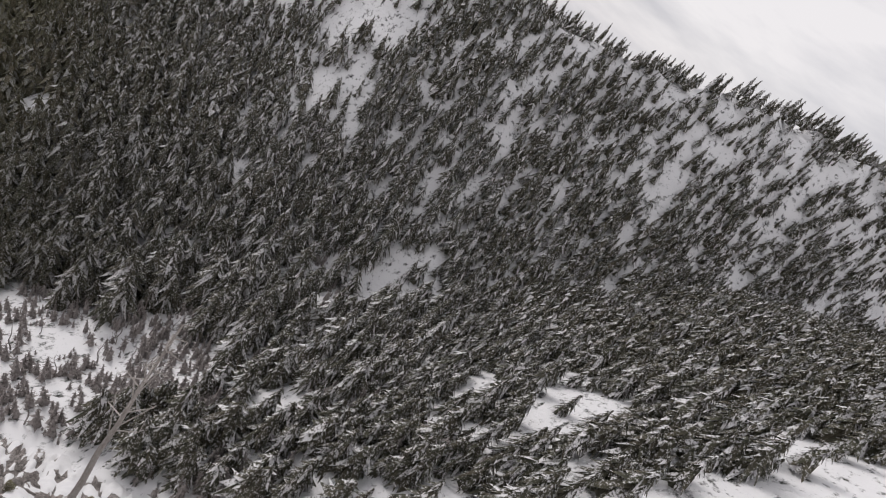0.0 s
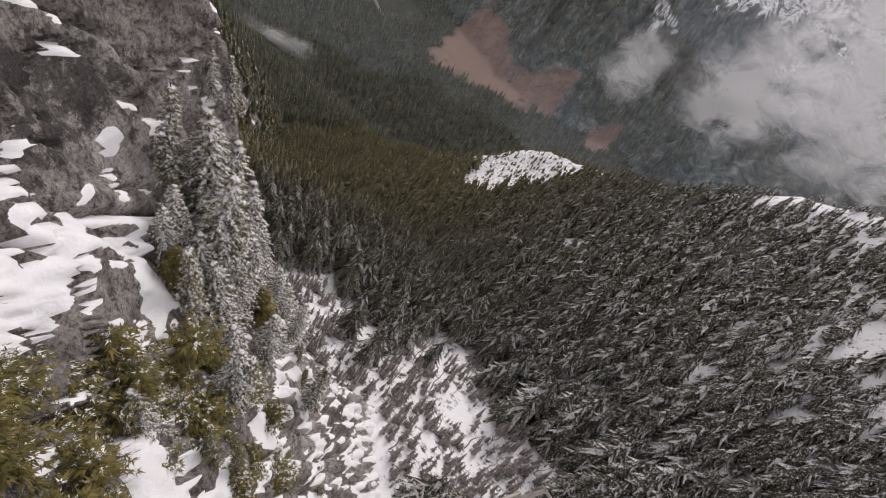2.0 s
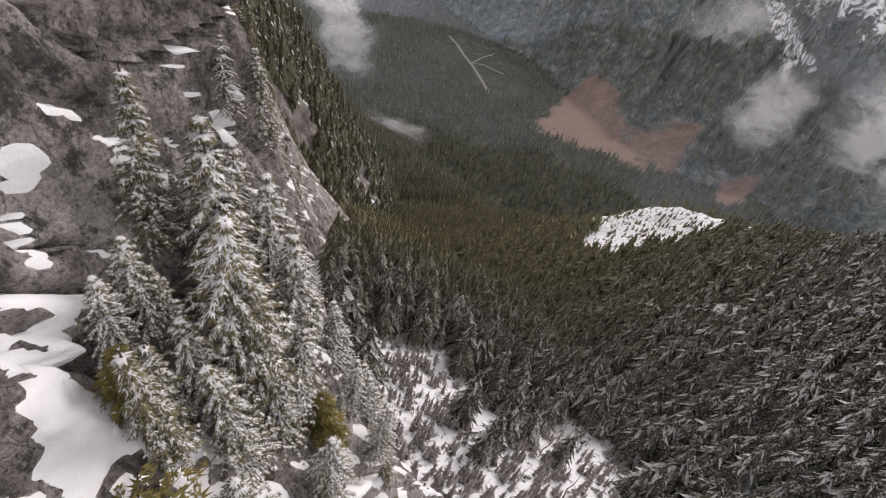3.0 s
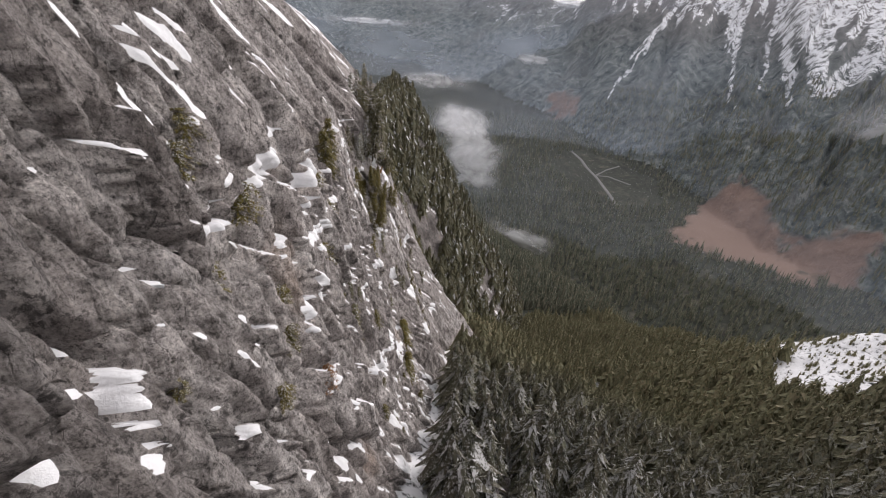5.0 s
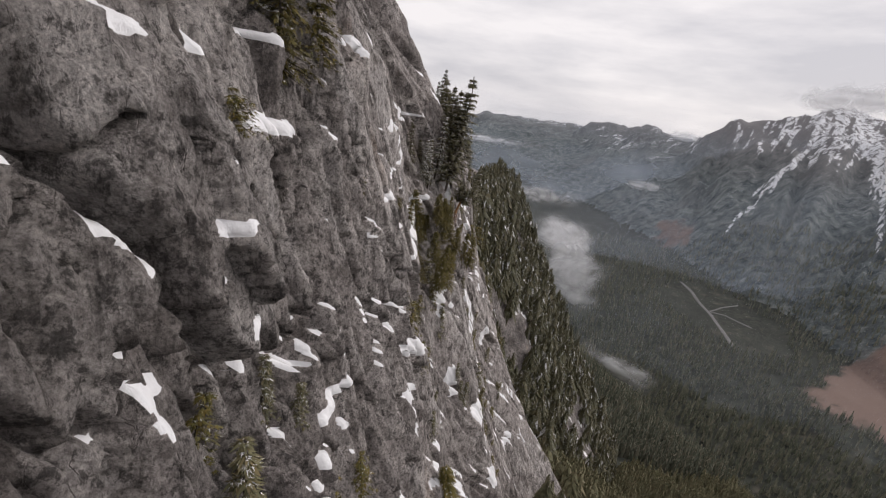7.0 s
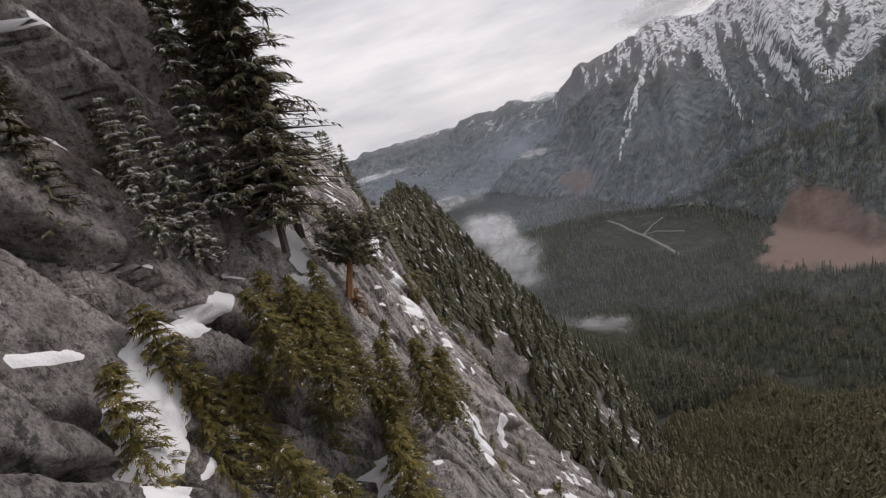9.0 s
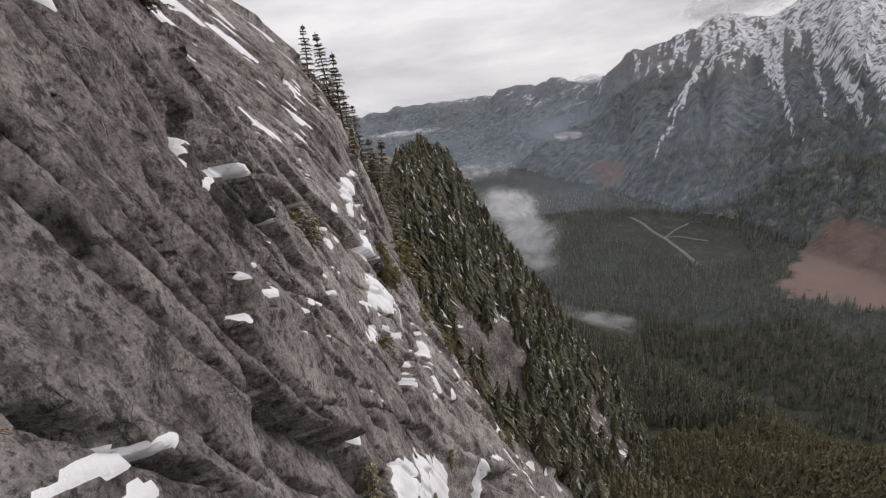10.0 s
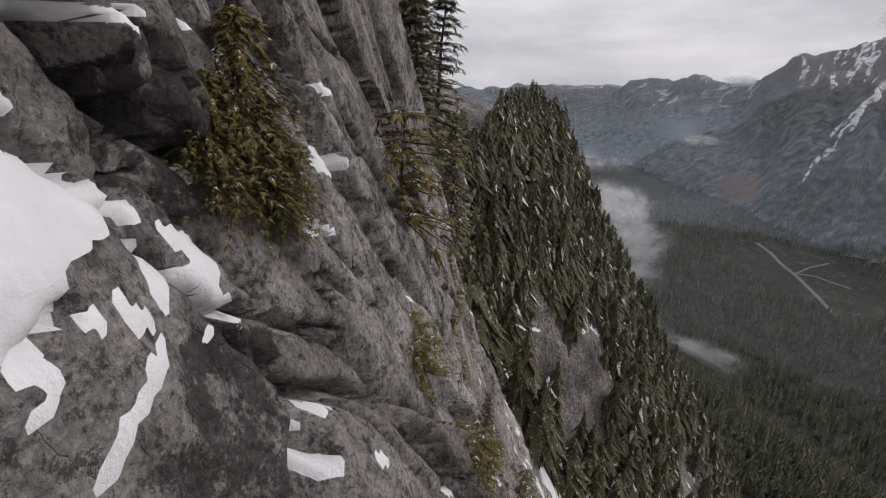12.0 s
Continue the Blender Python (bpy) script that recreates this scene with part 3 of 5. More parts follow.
CORNER_B = [(94.6, 242.1, 93.4, 241.2, 0.13, 0.06), (95.2, 241.3, 95.1, 241.2, 0.35, 0.08), (95.2, 246.8, 94.6, 246.1, 0.26, 0.15), (96.7, 240.8, 94.7, 240.7, 0.30, 0.06), (96.8, 246.1, 98.5, 246.3, 0.65, 0.25), (97.0, 243.4, 96.1, 243.1, 0.44, 0.12), (97.6, 235.3, 94.5, 234.9, 1.73, 0.12), (99.1, 248.1, 99.2, 248.0, 0.41, 0.21), (99.1, 245.4, 96.6, 244.5, 0.49, 0.16), (99.1, 247.0, 99.3, 246.8, 0.16, 0.10), (99.2, 236.1, 97.8, 235.5, 1.65, 0.06), (99.6, 245.6, 99.7, 245.5, 0.22, 0.12), (99.6, 244.4, 96.9, 243.2, 0.79, 0.23), (100.4, 239.8, 101.9, 239.1, 0.21, 0.07), (101.5, 241.1, 100.3, 240.2, 0.21, 0.08), (101.8, 237.7, 101.3, 236.8, 0.90, 0.24)]
CORNER_C = [(101.9, 235.3, 103.1, 235.3, 0.66, 0.16), (103.0, 246.7, 104.4, 246.7, 0.24, 0.16), (103.7, 247.8, 102.8, 246.9, 0.18, 0.14), (103.9, 247.3, 105.7, 247.2, 0.17, 0.12), (105.1, 217.1, 104.1, 214.7, 0.67, 0.59), (105.3, 226.4, 104.1, 224.7, 0.48, 0.27), (106.3, 248.7, 107.2, 248.9, 0.09, 0.12), (106.4, 229.9, 105.9, 227.5, 0.65, 0.38), (107.2, 251.5, 107.9, 251.7, 0.12, 0.14), (107.9, 199.9, 108.0, 197.6, 0.99, 0.38), (108.1, 238.0, 108.5, 237.4, 0.12, 0.19), (108.8, 209.2, 108.1, 207.5, 2.50, 0.60), (108.9, 240.0, 108.7, 238.9, 0.16, 0.26), (108.9, 237.6, 108.7, 237.1, 0.09, 0.12)]
WALL_A = [(113.1, 232.3, 112.4, 232.1, 0.36, 0.06), (113.5, 232.7, 115.8, 231.6, 0.28, 0.06), (114.5, 231.6, 114.7, 231.2, 0.47, 0.06), (115.6, 241.3, 115.2, 241.2, 0.46, 0.17), (120.4, 240.2, 121.3, 240.1, 0.47, 0.12), (120.9, 241.2, 118.4, 240.9, 0.41, 0.12), (123.2, 231.5, 123.9, 231.3, 0.15, 0.13), (123.9, 231.4, 125.4, 231.3, 0.18, 0.13), (125.4, 231.3, 127.2, 231.4, 0.18, 0.10), (125.4, 235.0, 125.7, 234.9, 0.07, 0.06), (126.4, 234.9, 127.7, 235.3, 0.22, 0.14), (126.9, 230.3, 127.7, 230.3, 0.13, 0.07), (127.8, 218.2, 129.2, 216.4, 1.91, 0.38), (128.1, 235.4, 128.0, 235.1, 0.27, 0.15), (128.7, 223.5, 128.6, 223.4, 0.15, 0.06), (129.9, 233.3, 129.7, 232.5, 0.13, 0.06)]
WALL_B = [(130.5, 228.4, 129.9, 228.3, 0.36, 0.13), (131.1, 214.8, 128.8, 212.0, 2.50, 1.18), (131.8, 232.9, 131.5, 232.5, 0.18, 0.06), (132.0, 233.8, 131.8, 233.6, 0.17, 0.07), (132.4, 213.4, 136.1, 209.2, 2.50, 0.13), (133.0, 227.4, 133.2, 227.3, 0.27, 0.07), (136.3, 223.2, 135.8, 222.6, 0.13, 0.07), (136.7, 222.1, 136.2, 221.7, 0.12, 0.06), (138.0, 222.4, 137.0, 222.1, 0.38, 0.18), (138.4, 222.2, 137.9, 221.9, 0.19, 0.14), (138.4, 224.3, 139.6, 223.5, 0.26, 0.17), (138.5, 223.8, 138.5, 223.5, 0.14, 0.10), (139.6, 221.6, 140.8, 220.1, 0.19, 0.11), (140.5, 214.5, 140.3, 214.3, 0.32, 0.14), (141.0, 228.5, 141.0, 228.3, 0.21, 0.12), (141.5, 223.5, 140.4, 222.6, 0.51, 0.29)]
WALL_C = [(141.6, 205.7, 139.6, 202.7, 0.69, 0.22)]
PROW_A = [(140.8, 220.1, 142.6, 219.1, 0.30, 0.16), (142.0, 214.9, 141.6, 213.8, 0.30, 0.17), (143.1, 220.8, 143.3, 220.8, 0.07, 0.06), (143.2, 223.7, 142.3, 222.5, 1.19, 0.55), (143.3, 221.2, 143.4, 221.0, 0.07, 0.06), (143.5, 221.7, 143.4, 221.4, 0.10, 0.12), (143.6, 224.4, 144.1, 224.1, 0.19, 0.08), (143.7, 212.0, 143.6, 211.6, 0.39, 0.15), (143.8, 222.1, 143.9, 222.1, 0.15, 0.18), (144.0, 222.3, 142.4, 221.8, 0.90, 0.40), (144.0, 230.0, 144.9, 230.2, 0.36, 0.17), (144.0, 222.4, 144.2, 222.3, 0.23, 0.26), (144.0, 222.5, 144.4, 222.4, 0.25, 0.28), (144.1, 221.4, 144.2, 221.3, 0.07, 0.07), (144.1, 220.2, 143.4, 219.7, 0.08, 0.10), (144.3, 222.9, 145.0, 222.6, 0.24, 0.25)]
PROW_B = [(144.3, 223.1, 144.8, 222.8, 0.22, 0.23), (144.4, 222.7, 144.8, 222.3, 0.17, 0.18), (144.4, 220.7, 144.4, 220.6, 0.07, 0.06), (144.6, 221.4, 144.6, 221.0, 0.09, 0.08), (144.6, 222.4, 144.1, 222.1, 0.16, 0.18), (144.7, 220.5, 144.2, 220.3, 0.09, 0.09), (144.8, 222.8, 145.1, 222.4, 0.23, 0.22), (144.8, 221.1, 144.9, 220.9, 0.07, 0.06), (144.9, 223.9, 145.1, 223.6, 0.07, 0.07), (144.9, 224.0, 144.9, 223.8, 0.07, 0.07), (145.4, 225.8, 145.4, 225.3, 0.53, 0.22), (145.4, 222.6, 145.7, 222.1, 0.11, 0.09), (145.5, 220.3, 144.9, 220.6, 0.08, 0.07), (145.5, 224.8, 146.0, 224.9, 0.09, 0.08), (145.7, 221.6, 145.4, 221.0, 0.16, 0.14), (145.7, 222.5, 146.2, 222.0, 0.09, 0.08)]
PROW_C = [(146.0, 220.3, 145.7, 220.2, 0.11, 0.08), (146.0, 222.2, 146.0, 222.1, 0.08, 0.07), (146.1, 224.9, 146.7, 224.8, 0.08, 0.07), (146.2, 221.0, 146.6, 220.8, 0.20, 0.15), (146.4, 221.7, 146.8, 221.0, 0.16, 0.12), (146.5, 220.6, 146.8, 220.1, 0.15, 0.11), (146.7, 225.1, 147.3, 225.1, 0.08, 0.06), (146.8, 218.2, 146.7, 217.9, 0.14, 0.09), (146.9, 217.8, 146.8, 217.6, 0.11, 0.07), (147.7, 216.1, 147.9, 215.9, 0.14, 0.06), (148.4, 226.7, 145.4, 226.2, 0.60, 0.24), (149.4, 229.1, 148.3, 228.6, 0.41, 0.16), (149.8, 221.0, 149.8, 220.7, 0.15, 0.06), (150.3, 220.7, 150.6, 220.4, 0.11, 0.06), (150.8, 228.6, 153.2, 228.0, 0.54, 0.18), (150.9, 227.8, 151.0, 227.5, 0.73, 0.25)]
PROW_D = [(151.8, 222.4, 151.9, 222.1, 0.23, 0.09), (151.8, 222.1, 152.0, 221.8, 0.41, 0.15), (152.5, 210.0, 147.9, 210.5, 0.83, 0.08), (152.5, 230.7, 150.6, 229.6, 0.91, 0.35), (152.5, 223.9, 152.7, 223.8, 0.24, 0.10), (155.4, 231.2, 156.8, 230.6, 0.99, 0.26)]
# deep open joints of the rock, in the same manner
# the snow-filled corner gully
CORNER_D = [(102.9, 238.0, 102.0, 236.7, 0.6, 0.35), (102.0, 236.7, 100.4, 235.9, 0.7, 0.35), (108.8, 240.3, 108.7, 238.0, 0.35, 0.5), (105.6, 238.6, 104.7, 238.2, 0.4, 0.25), (103.6, 238.6, 101.7, 237.2, 0.5, 0.3), (101.7, 237.2, 99.9, 235.7, 0.7, 0.4), (99.9, 235.7, 96.6, 235.0, 0.7, 0.4), (105.5, 227.8, 104.0, 224.9, 0.6, 0.5)]
JOINTS_A = [(51.6, 261.5, 49.9, 257.7, 0.12, 0.13), (49.9, 257.7, 44.7, 252.0, 0.18, 0.14), (42.6, 250.7, 41.7, 248.5, 0.12, 0.11), (41.7, 248.5, 44.1, 244.5, 0.13, 0.13), (59.7, 254.6, 53.8, 250.4, 0.35, 0.17), (51.0, 245.4, 50.7, 242.7, 0.32, 0.30), (40.2, 256.6, 40.1, 255.5, 0.12, 0.10), (45.3, 255.6, 43.5, 255.3, 0.12, 0.10), (48.1, 249.4, 45.3, 251.9, 0.12, 0.10), (56.0, 252.0, 54.6, 248.9, 0.12, 0.11), (54.5, 248.9, 52.8, 247.7, 0.12, 0.10), (54.2, 252.0, 55.4, 252.0, 0.12, 0.10), (57.0, 252.6, 55.9, 249.9, 0.12, 0.10), (67.6, 245.5, 69.9, 242.3, 0.35, 0.16), (71.8, 237.0, 67.5, 233.2, 0.31, 0.11), (63.3, 247.7, 59.9, 244.6, 0.16, 0.10)]
JOINTS_B = [(82.7, 241.8, 87.9, 234.2, 0.35, 0.26), (91.6, 242.6, 91.3, 241.9, 0.12, 0.10), (91.6, 239.8, 90.9, 239.1, 0.14, 0.11), (93.2, 242.6, 92.4, 241.0, 0.12, 0.10), (101.9, 244.7, 103.5, 240.7, 0.31, 0.16), (102.9, 244.1, 103.9, 247.3, 0.15, 0.11), (89.6, 240.5, 89.4, 240.0, 0.12, 0.10), (87.3, 239.7, 88.4, 240.1, 0.12, 0.10), (130.1, 235.3, 129.9, 233.6, 0.17, 0.10), (129.9, 233.6, 129.5, 231.9, 0.15, 0.10), (133.5, 234.7, 135.9, 233.7, 0.35, 0.19), (135.7, 233.1, 134.1, 231.1, 0.35, 0.14), (134.1, 231.1, 133.3, 228.6, 0.34, 0.14), (128.4, 228.8, 125.9, 228.1, 0.12, 0.10), (149.6, 235.5, 144.4, 232.8, 0.33, 0.16), (135.1, 223.2, 132.0, 220.7, 0.18, 0.10)]
JOINTS_C = [(144.3, 238.6, 137.2, 235.5, 0.35, 0.12), (136.7, 229.9, 135.8, 228.0, 0.12, 0.10), (135.1, 225.8, 134.6, 223.5, 0.12, 0.10), (149.0, 227.2, 146.8, 225.0, 0.29, 0.13), (140.2, 229.7, 142.0, 229.4, 0.20, 0.13), (147.0, 223.5, 146.1, 222.4, 0.12, 0.10), (147.3, 224.7, 146.7, 223.1, 0.12, 0.10), (146.7, 218.5, 146.5, 217.0, 0.12, 0.10), (143.3, 221.3, 143.8, 221.6, 0.12, 0.10), (146.8, 220.1, 146.8, 218.6, 0.12, 0.10), (149.5, 219.9, 150.1, 219.0, 0.12, 0.10), (154.6, 225.9, 158.5, 225.0, 0.35, 0.11)]
JOINTS = JOINTS_A + JOINTS_B + JOINTS_C
DRIFTS = GULLY_A + GULLY_B + SLABS_A + SLABS_B + SLABS_C + CORNER_A + CORNER_B + CORNER_C + CORNER_D + WALL_A + WALL_B + WALL_C + PROW_A + PROW_B + PROW_C + PROW_D


def face_x(y, z):
    """The smooth run of the cliff, without its blocks."""
    x, ref, lean = (np.interp(y, [f[0] for f in FACE], [f[k] for f in FACE]) for k in (1, 2, 3))
    d = ref - z
    out = x + lean * d + 0.0022 * np.maximum(d - 12, 0) ** 2 * (1 - step(y, 175, 240))
    out = out - 0.35 * np.maximum(-d - 10, 0) - 0.02 * np.maximum(-d - 14, 0) ** 2
    far = step(y, 200, 250)
    return out - far * 0.35 * np.maximum(-d - 3, 0) ** 1.5


# walls dark with black lichen: y, z and half sizes
LICHEN = [(126, 233.6, 2.6, 1.7), (88, 240.6, 2.2, 1.2), (147.2, 223.4, 0.9, 1.6), (145.4, 218.6, 2.2, 1.4), (16.5, 277.0, 2.6, 1.6)]
PALE = [(55.2, 250.6, 1.3, 2.4), (43.8, 252.5, 1.2, 1.6)]


def window(Y, y0, y1, reach):
    """The rows of the grid near a stretch of the cliff."""
    lo, hi = np.searchsorted(Y[:, 0], (min(y0, y1) - reach, max(y0, y1) + reach))
    return slice(lo, max(hi, lo + 1))


def stroke(Y, Z, y0, z0, y1, z1, wy, wz):
    """How far a place lies from a stroke's line, in half widths."""
    ay, az, by, bz = (Y - y0) / wy, (Z - z0) / wz, (y1 - y0) / wy, (z1 - z0) / wz
    t = np.clip((ay * by + az * bz) / (by * by + bz * bz + 1e-6), 0, 1)
    return np.hypot(ay - t * by, az - t * bz), z0 + t * (z1 - z0)


def cliff_points():
    ys = np.concatenate([np.arange(-28, 4, 0.3), np.arange(4, 36, 0.2), np.arange(36, 166, 0.15), np.arange(166, 190, 0.3), np.arange(190, 400, 1.1)])
    vs = np.concatenate([np.linspace(-150, -45, 60), np.arange(-44.4, -14, 0.42), np.arange(-14, 10, 0.14), np.arange(10, 20, 0.4), np.arange(20, 60, 1.2)])
    Y, V = np.meshgrid(ys, vs, indexing="ij")
    Z = along(Y, PATH_Z) + V
    near = 1 - step(Y, 185, 230)
    wy, wz = Y + 0.35 * fbm(Y / 3, Z / 5, 21, 4), Z + 0.5 * fbm(Y / 4, Z / 6, 25, 4)
    # the joints lean over further along the cliff
    lean = 0.10 + 0.34 * step(Y, 70, 105)
    uy = wy + lean * (wz - 240)
    # smooth slabs alternate with shattered bands
    rough = step(fbm(uy / 11, Z / 30, 52, 3) + 0.35 * (1 - step(Y, 95, 112)) - 0.35 * step(Y, 100, 118), -0.35, 0.45)
    big, joint1, own1 = plates(uy / 5.5, (wz + 0.30 * wy) / 13, 2.0, 1.1, 0.05)
    mid, joint2, own2 = plates(uy / 2.3, (wz - 0.25 * wy) / 6.5, 5.0, 1.3, 0.10)
    small, joint3, own3 = plates((wy + (lean + 0.1) * wz) / 0.85, (wz - 0.4 * wy) / 2.3, 9.0, 1.4, 0.25)
    chip, _, _ = plates((wy + lean * wz) / 0.38, (wz + 0.3 * wy) / 0.8, 15.0, 1.4, 0.6)
    relief = 0.62 * big + (0.18 + 0.36 * rough) * mid + (0.03 + 0.19 * rough) * small + (0.008 + 0.03 * rough) * chip
    # long upright joints split the face into pillars
    p = (wy + lean * 0.9 * (wz - 240)) / 2.1 + 0.25 * vnoise(Z / 9, Y / 30, 57)
    i = np.floor(p)
    side = p - i
    gap = np.minimum(side, 1 - side)
    kept = hashed(np.floor(p + 0.5), np.floor(Z / 11 + 0.6 * hashed(np.floor(p + 0.5), 0 * p, 6.0)), 61.0) < 0.35 + 0.4 * rough
    tall = [2 * hashed(i + e, 0 * i, 51.0) - 1 for e in (-1, 0, 1)]
    lift = tall[1] + 0.5 * (np.where(side < 0.5, tall[0], tall[2]) - tall[1]) * (1 - step(gap, 0, 0.12))
    relief = relief + (0.08 + 0.2 * rough) * lift
    split = np.exp(-((gap / 0.06) ** 2)) * kept
    tone = np.clip(0.12 + 0.38 * own1 + 0.34 * np.mod(own2 * 7.3, 1) + 0.16 * own3 * rough + 0.10 * (1 - rough), 0, 1)
    x = face_x(Y, Z) + relief * (0.5 + 0.5 * step(Y, 17, 30))
    x = x - 1.1 * np.exp(-((joint1 / 0.035) ** 2)) * (own1 > 0.2) - 0.75 * np.exp(-((joint2 / 0.06) ** 2)) * (own2 > 0.6 - 0.45 * rough) - 0.22 * rough * np.exp(-((joint3 / 0.07) ** 2)) * (own3 > 0.4)
    x = x - 0.8 * split + (0.05 + 0.05 * rough) * fbm(Y / 0.9, Z / 1.3, 33, 5, 0.6) + (1 - near) * 3.5 * fbm(Y / 16, Z / 26, 41, 4)
    # a shelf under each drift
    shelf = np.zeros_like(x)
    for y0, z0, y1, z1, w, h in DRIFTS:
        k = window(Y, y0, y1, 3 * w + 0.5)
        d, zl = stroke(Y[k], Z[k], y0, z0, y1, z1, w, h)
        q = (zl - Z[k]) / h
        side = np.maximum(np.maximum(min(y0, y1) - Y[k], Y[k] - max(y0, y1)), 0)
        reach = min(1.15 * h, 0.6)
        shelf[k] = np.maximum(shelf[k], reach * step(q, -1.0, 0.8) * (1 - step(q * h, h + 0.5, h + 3.0)) * (1 - step(side, 0.5 * w, 1.6 * w + 0.2)))
    x = x + shelf
    for y0, z0, y1, z1, w, h in JOINTS:
        k = window(Y, y0, y1, 3 * w + 0.5)
        d, zl = stroke(Y[k] + 0.12 * vnoise(Z[k] / 0.8, Y[k] / 3, 71), Z[k], y0, z0, y1, z1, w, h)
        x[k] -= 1.0 * np.exp(-(d ** 2))
    lichen = np.zeros_like(x)
    for y0, z0, ry, rz in LICHEN:
        lichen = np.maximum(lichen, 1 - step(np.hypot((Y - y0) / ry, (Z - z0) / rz) + 0.35 * fbm(Y / 2, Z / 2, 44, 3), 0.75, 1.15))
    tone, lichen = tone * (1 - 0.45 * (1 - near)), lichen + 0.6 * (1 - near)
    for y0, z0, ry, rz in PALE:
        k = 1 - step(np.hypot((Y - y0) / ry, (Z - z0) / rz) + 0.2 * fbm(Y / 2, Z / 2, 46, 3), 0.8, 1.1)
        tone, lichen = tone + k * (0.95 - tone), lichen - 0.9 * k
    return x, Y, Z, tone, lichen


def snow_patches(S, keep, parent):
    """Each patch of snow that lies by itself is a part; the smallest stay joined."""
    lab = np.where(keep, np.arange(keep.size).reshape(keep.shape), -1)
    while True:
        q = np.pad(lab, 1, constant_values=-1)
        m = np.maximum.reduce([q[1:-1, 1:-1], q[:-2, 1:-1], q[2:, 1:-1], q[1:-1, :-2], q[1:-1, 2:]])
        m = np.where(keep, m, -1)
        m = np.where(keep, np.maximum(m, m.ravel()[np.maximum(m, 0)].reshape(m.shape)), -1)
        if (m == lab).all():
            break
        lab = m
    ids, count = np.unique(lab[keep], return_counts=True)
    large = ids[np.argsort(-count)][:240]
    for i in large:
        part("snow_patch", sheet("snow_patch", S, SNOW, lab == i, smooth=True), parent)
    rest = keep & ~np.isin(lab, large)
    if rest.any():
        tagged(new("snow_cover", sheet("snow_cover", S, SNOW, rest, smooth=True)), "white specks of snow on the ledges of the cliff", "snow", kind="stuff")


def cliff():
    x, Y, Z, tone, lichen = cliff_points()
    P = np.stack([x, Y, Z], -1)
    me = sheet("cliff", P, ROCK, smooth=True)
    for name, values in (("tone", tone), ("lichen", lichen)):
        me.attributes.new(name, "FLOAT", "POINT").data.foreach_set("value", values.ravel().astype(np.float32))
    ob = tagged(new("cliff", me), "grey granite cliff broken into slabs and cracks", "cliff", kind="structure")
    # snow where the rock leans back far enough
    a, b = np.gradient(P, axis=0), np.gradient(P, axis=1)
    N = np.cross(a, b)
    N /= np.linalg.norm(N, axis=-1, keepdims=True) + 1e-9
    up = N[..., 2]
    soft = up.copy()
    for _ in range(1):
        q = np.pad(soft, 1, mode="edge")
        soft = (q[:-2, 1:-1] + q[2:, 1:-1] + q[1:-1, :-2] + q[1:-1, 2:] + 2 * soft) / 6
    more = along(Y, [(-30, 0.16), (14, 0.13), (24, 0.06), (34, -0.10), (60, -0.05), (100, -0.13), (175, -0.14), (200, -0.12), (400, -0.12)])
    more = more + 0.15 * step(Y, 44, 60) * (1 - step(Z - along(Y, PATH_Z), -26, -8)) * (1 - step(Y, 185, 200))
    more = more - 0.5 * step(Y, 192, 205) * step(Z - along(Y, [(f[0], f[2]) for f in FACE]), -8, -3)
    mask = soft - 0.565 + more + 0.20 * fbm(Y / 1.4, Z / 3.2, 61, 3, 0.65)
    free = np.zeros_like(mask)
    ragged = 0.36 * fbm(Y / 0.55, Z / 0.5, 63, 4, 0.6)
    laid = np.full_like(mask, -1.0)
    for y0, z0, y1, z1, w, h in DRIFTS:
        k = window(Y, y0, y1, 4 * w + 0.6)
        d, zl = stroke(Y[k], Z[k], y0, z0, y1, z1, (1.15 + 0.2 * (y0 > 142)) * w, (1.15 + 0.2 * (y0 > 142)) * h)
        laid[k] = np.maximum(laid[k], np.minimum(0.34 * (1.0 - d + ragged[k]), 0.3) - 0.05)
        free[k] = np.maximum(free[k], np.exp(-((d / 2.2) ** 2)) * step(Y[k], 22, 30))
    mask = np.maximum(mask - 0.5 * free, laid)
    for _ in range(1):
        q = np.pad(mask, 1, mode="edge")
        mask = (q[:-2, 1:-1] + q[2:, 1:-1] + q[1:-1, :-2] + q[1:-1, 2:] + 4 * mask) / 8
    thick = 0.07 * step(mask, -0.03, 0.05) - 0.02 + 0.07 * step(mask, 0.1, 0.35)
    # snow fills the hollows between the plates
    fill = x.copy()
    for _ in range(4):
        q = np.pad(fill, 1, mode="edge")
        fill = (q[:-2, 1:-1] + q[2:, 1:-1] + q[1:-1, :-2] + q[1:-1, 2:] + 2 * fill) / 6
    fill = np.clip(fill - x, 0, 0.6) * step(mask, -0.02, 0.10)
    S = P + np.stack([fill, 0 * fill, 0 * fill], -1) + N * thick[..., None] * 0.7 + np.array([0, 0, 0.5]) * thick[..., None]
    on = mask > -0.04
    keep = on[:-1, :-1] | on[1:, :-1] | on[:-1, 1:] | on[1:, 1:]
    snow_patches(S, keep, ob)
    return P, N


terrain()
CLIFF_P, CLIFF_N = cliff()


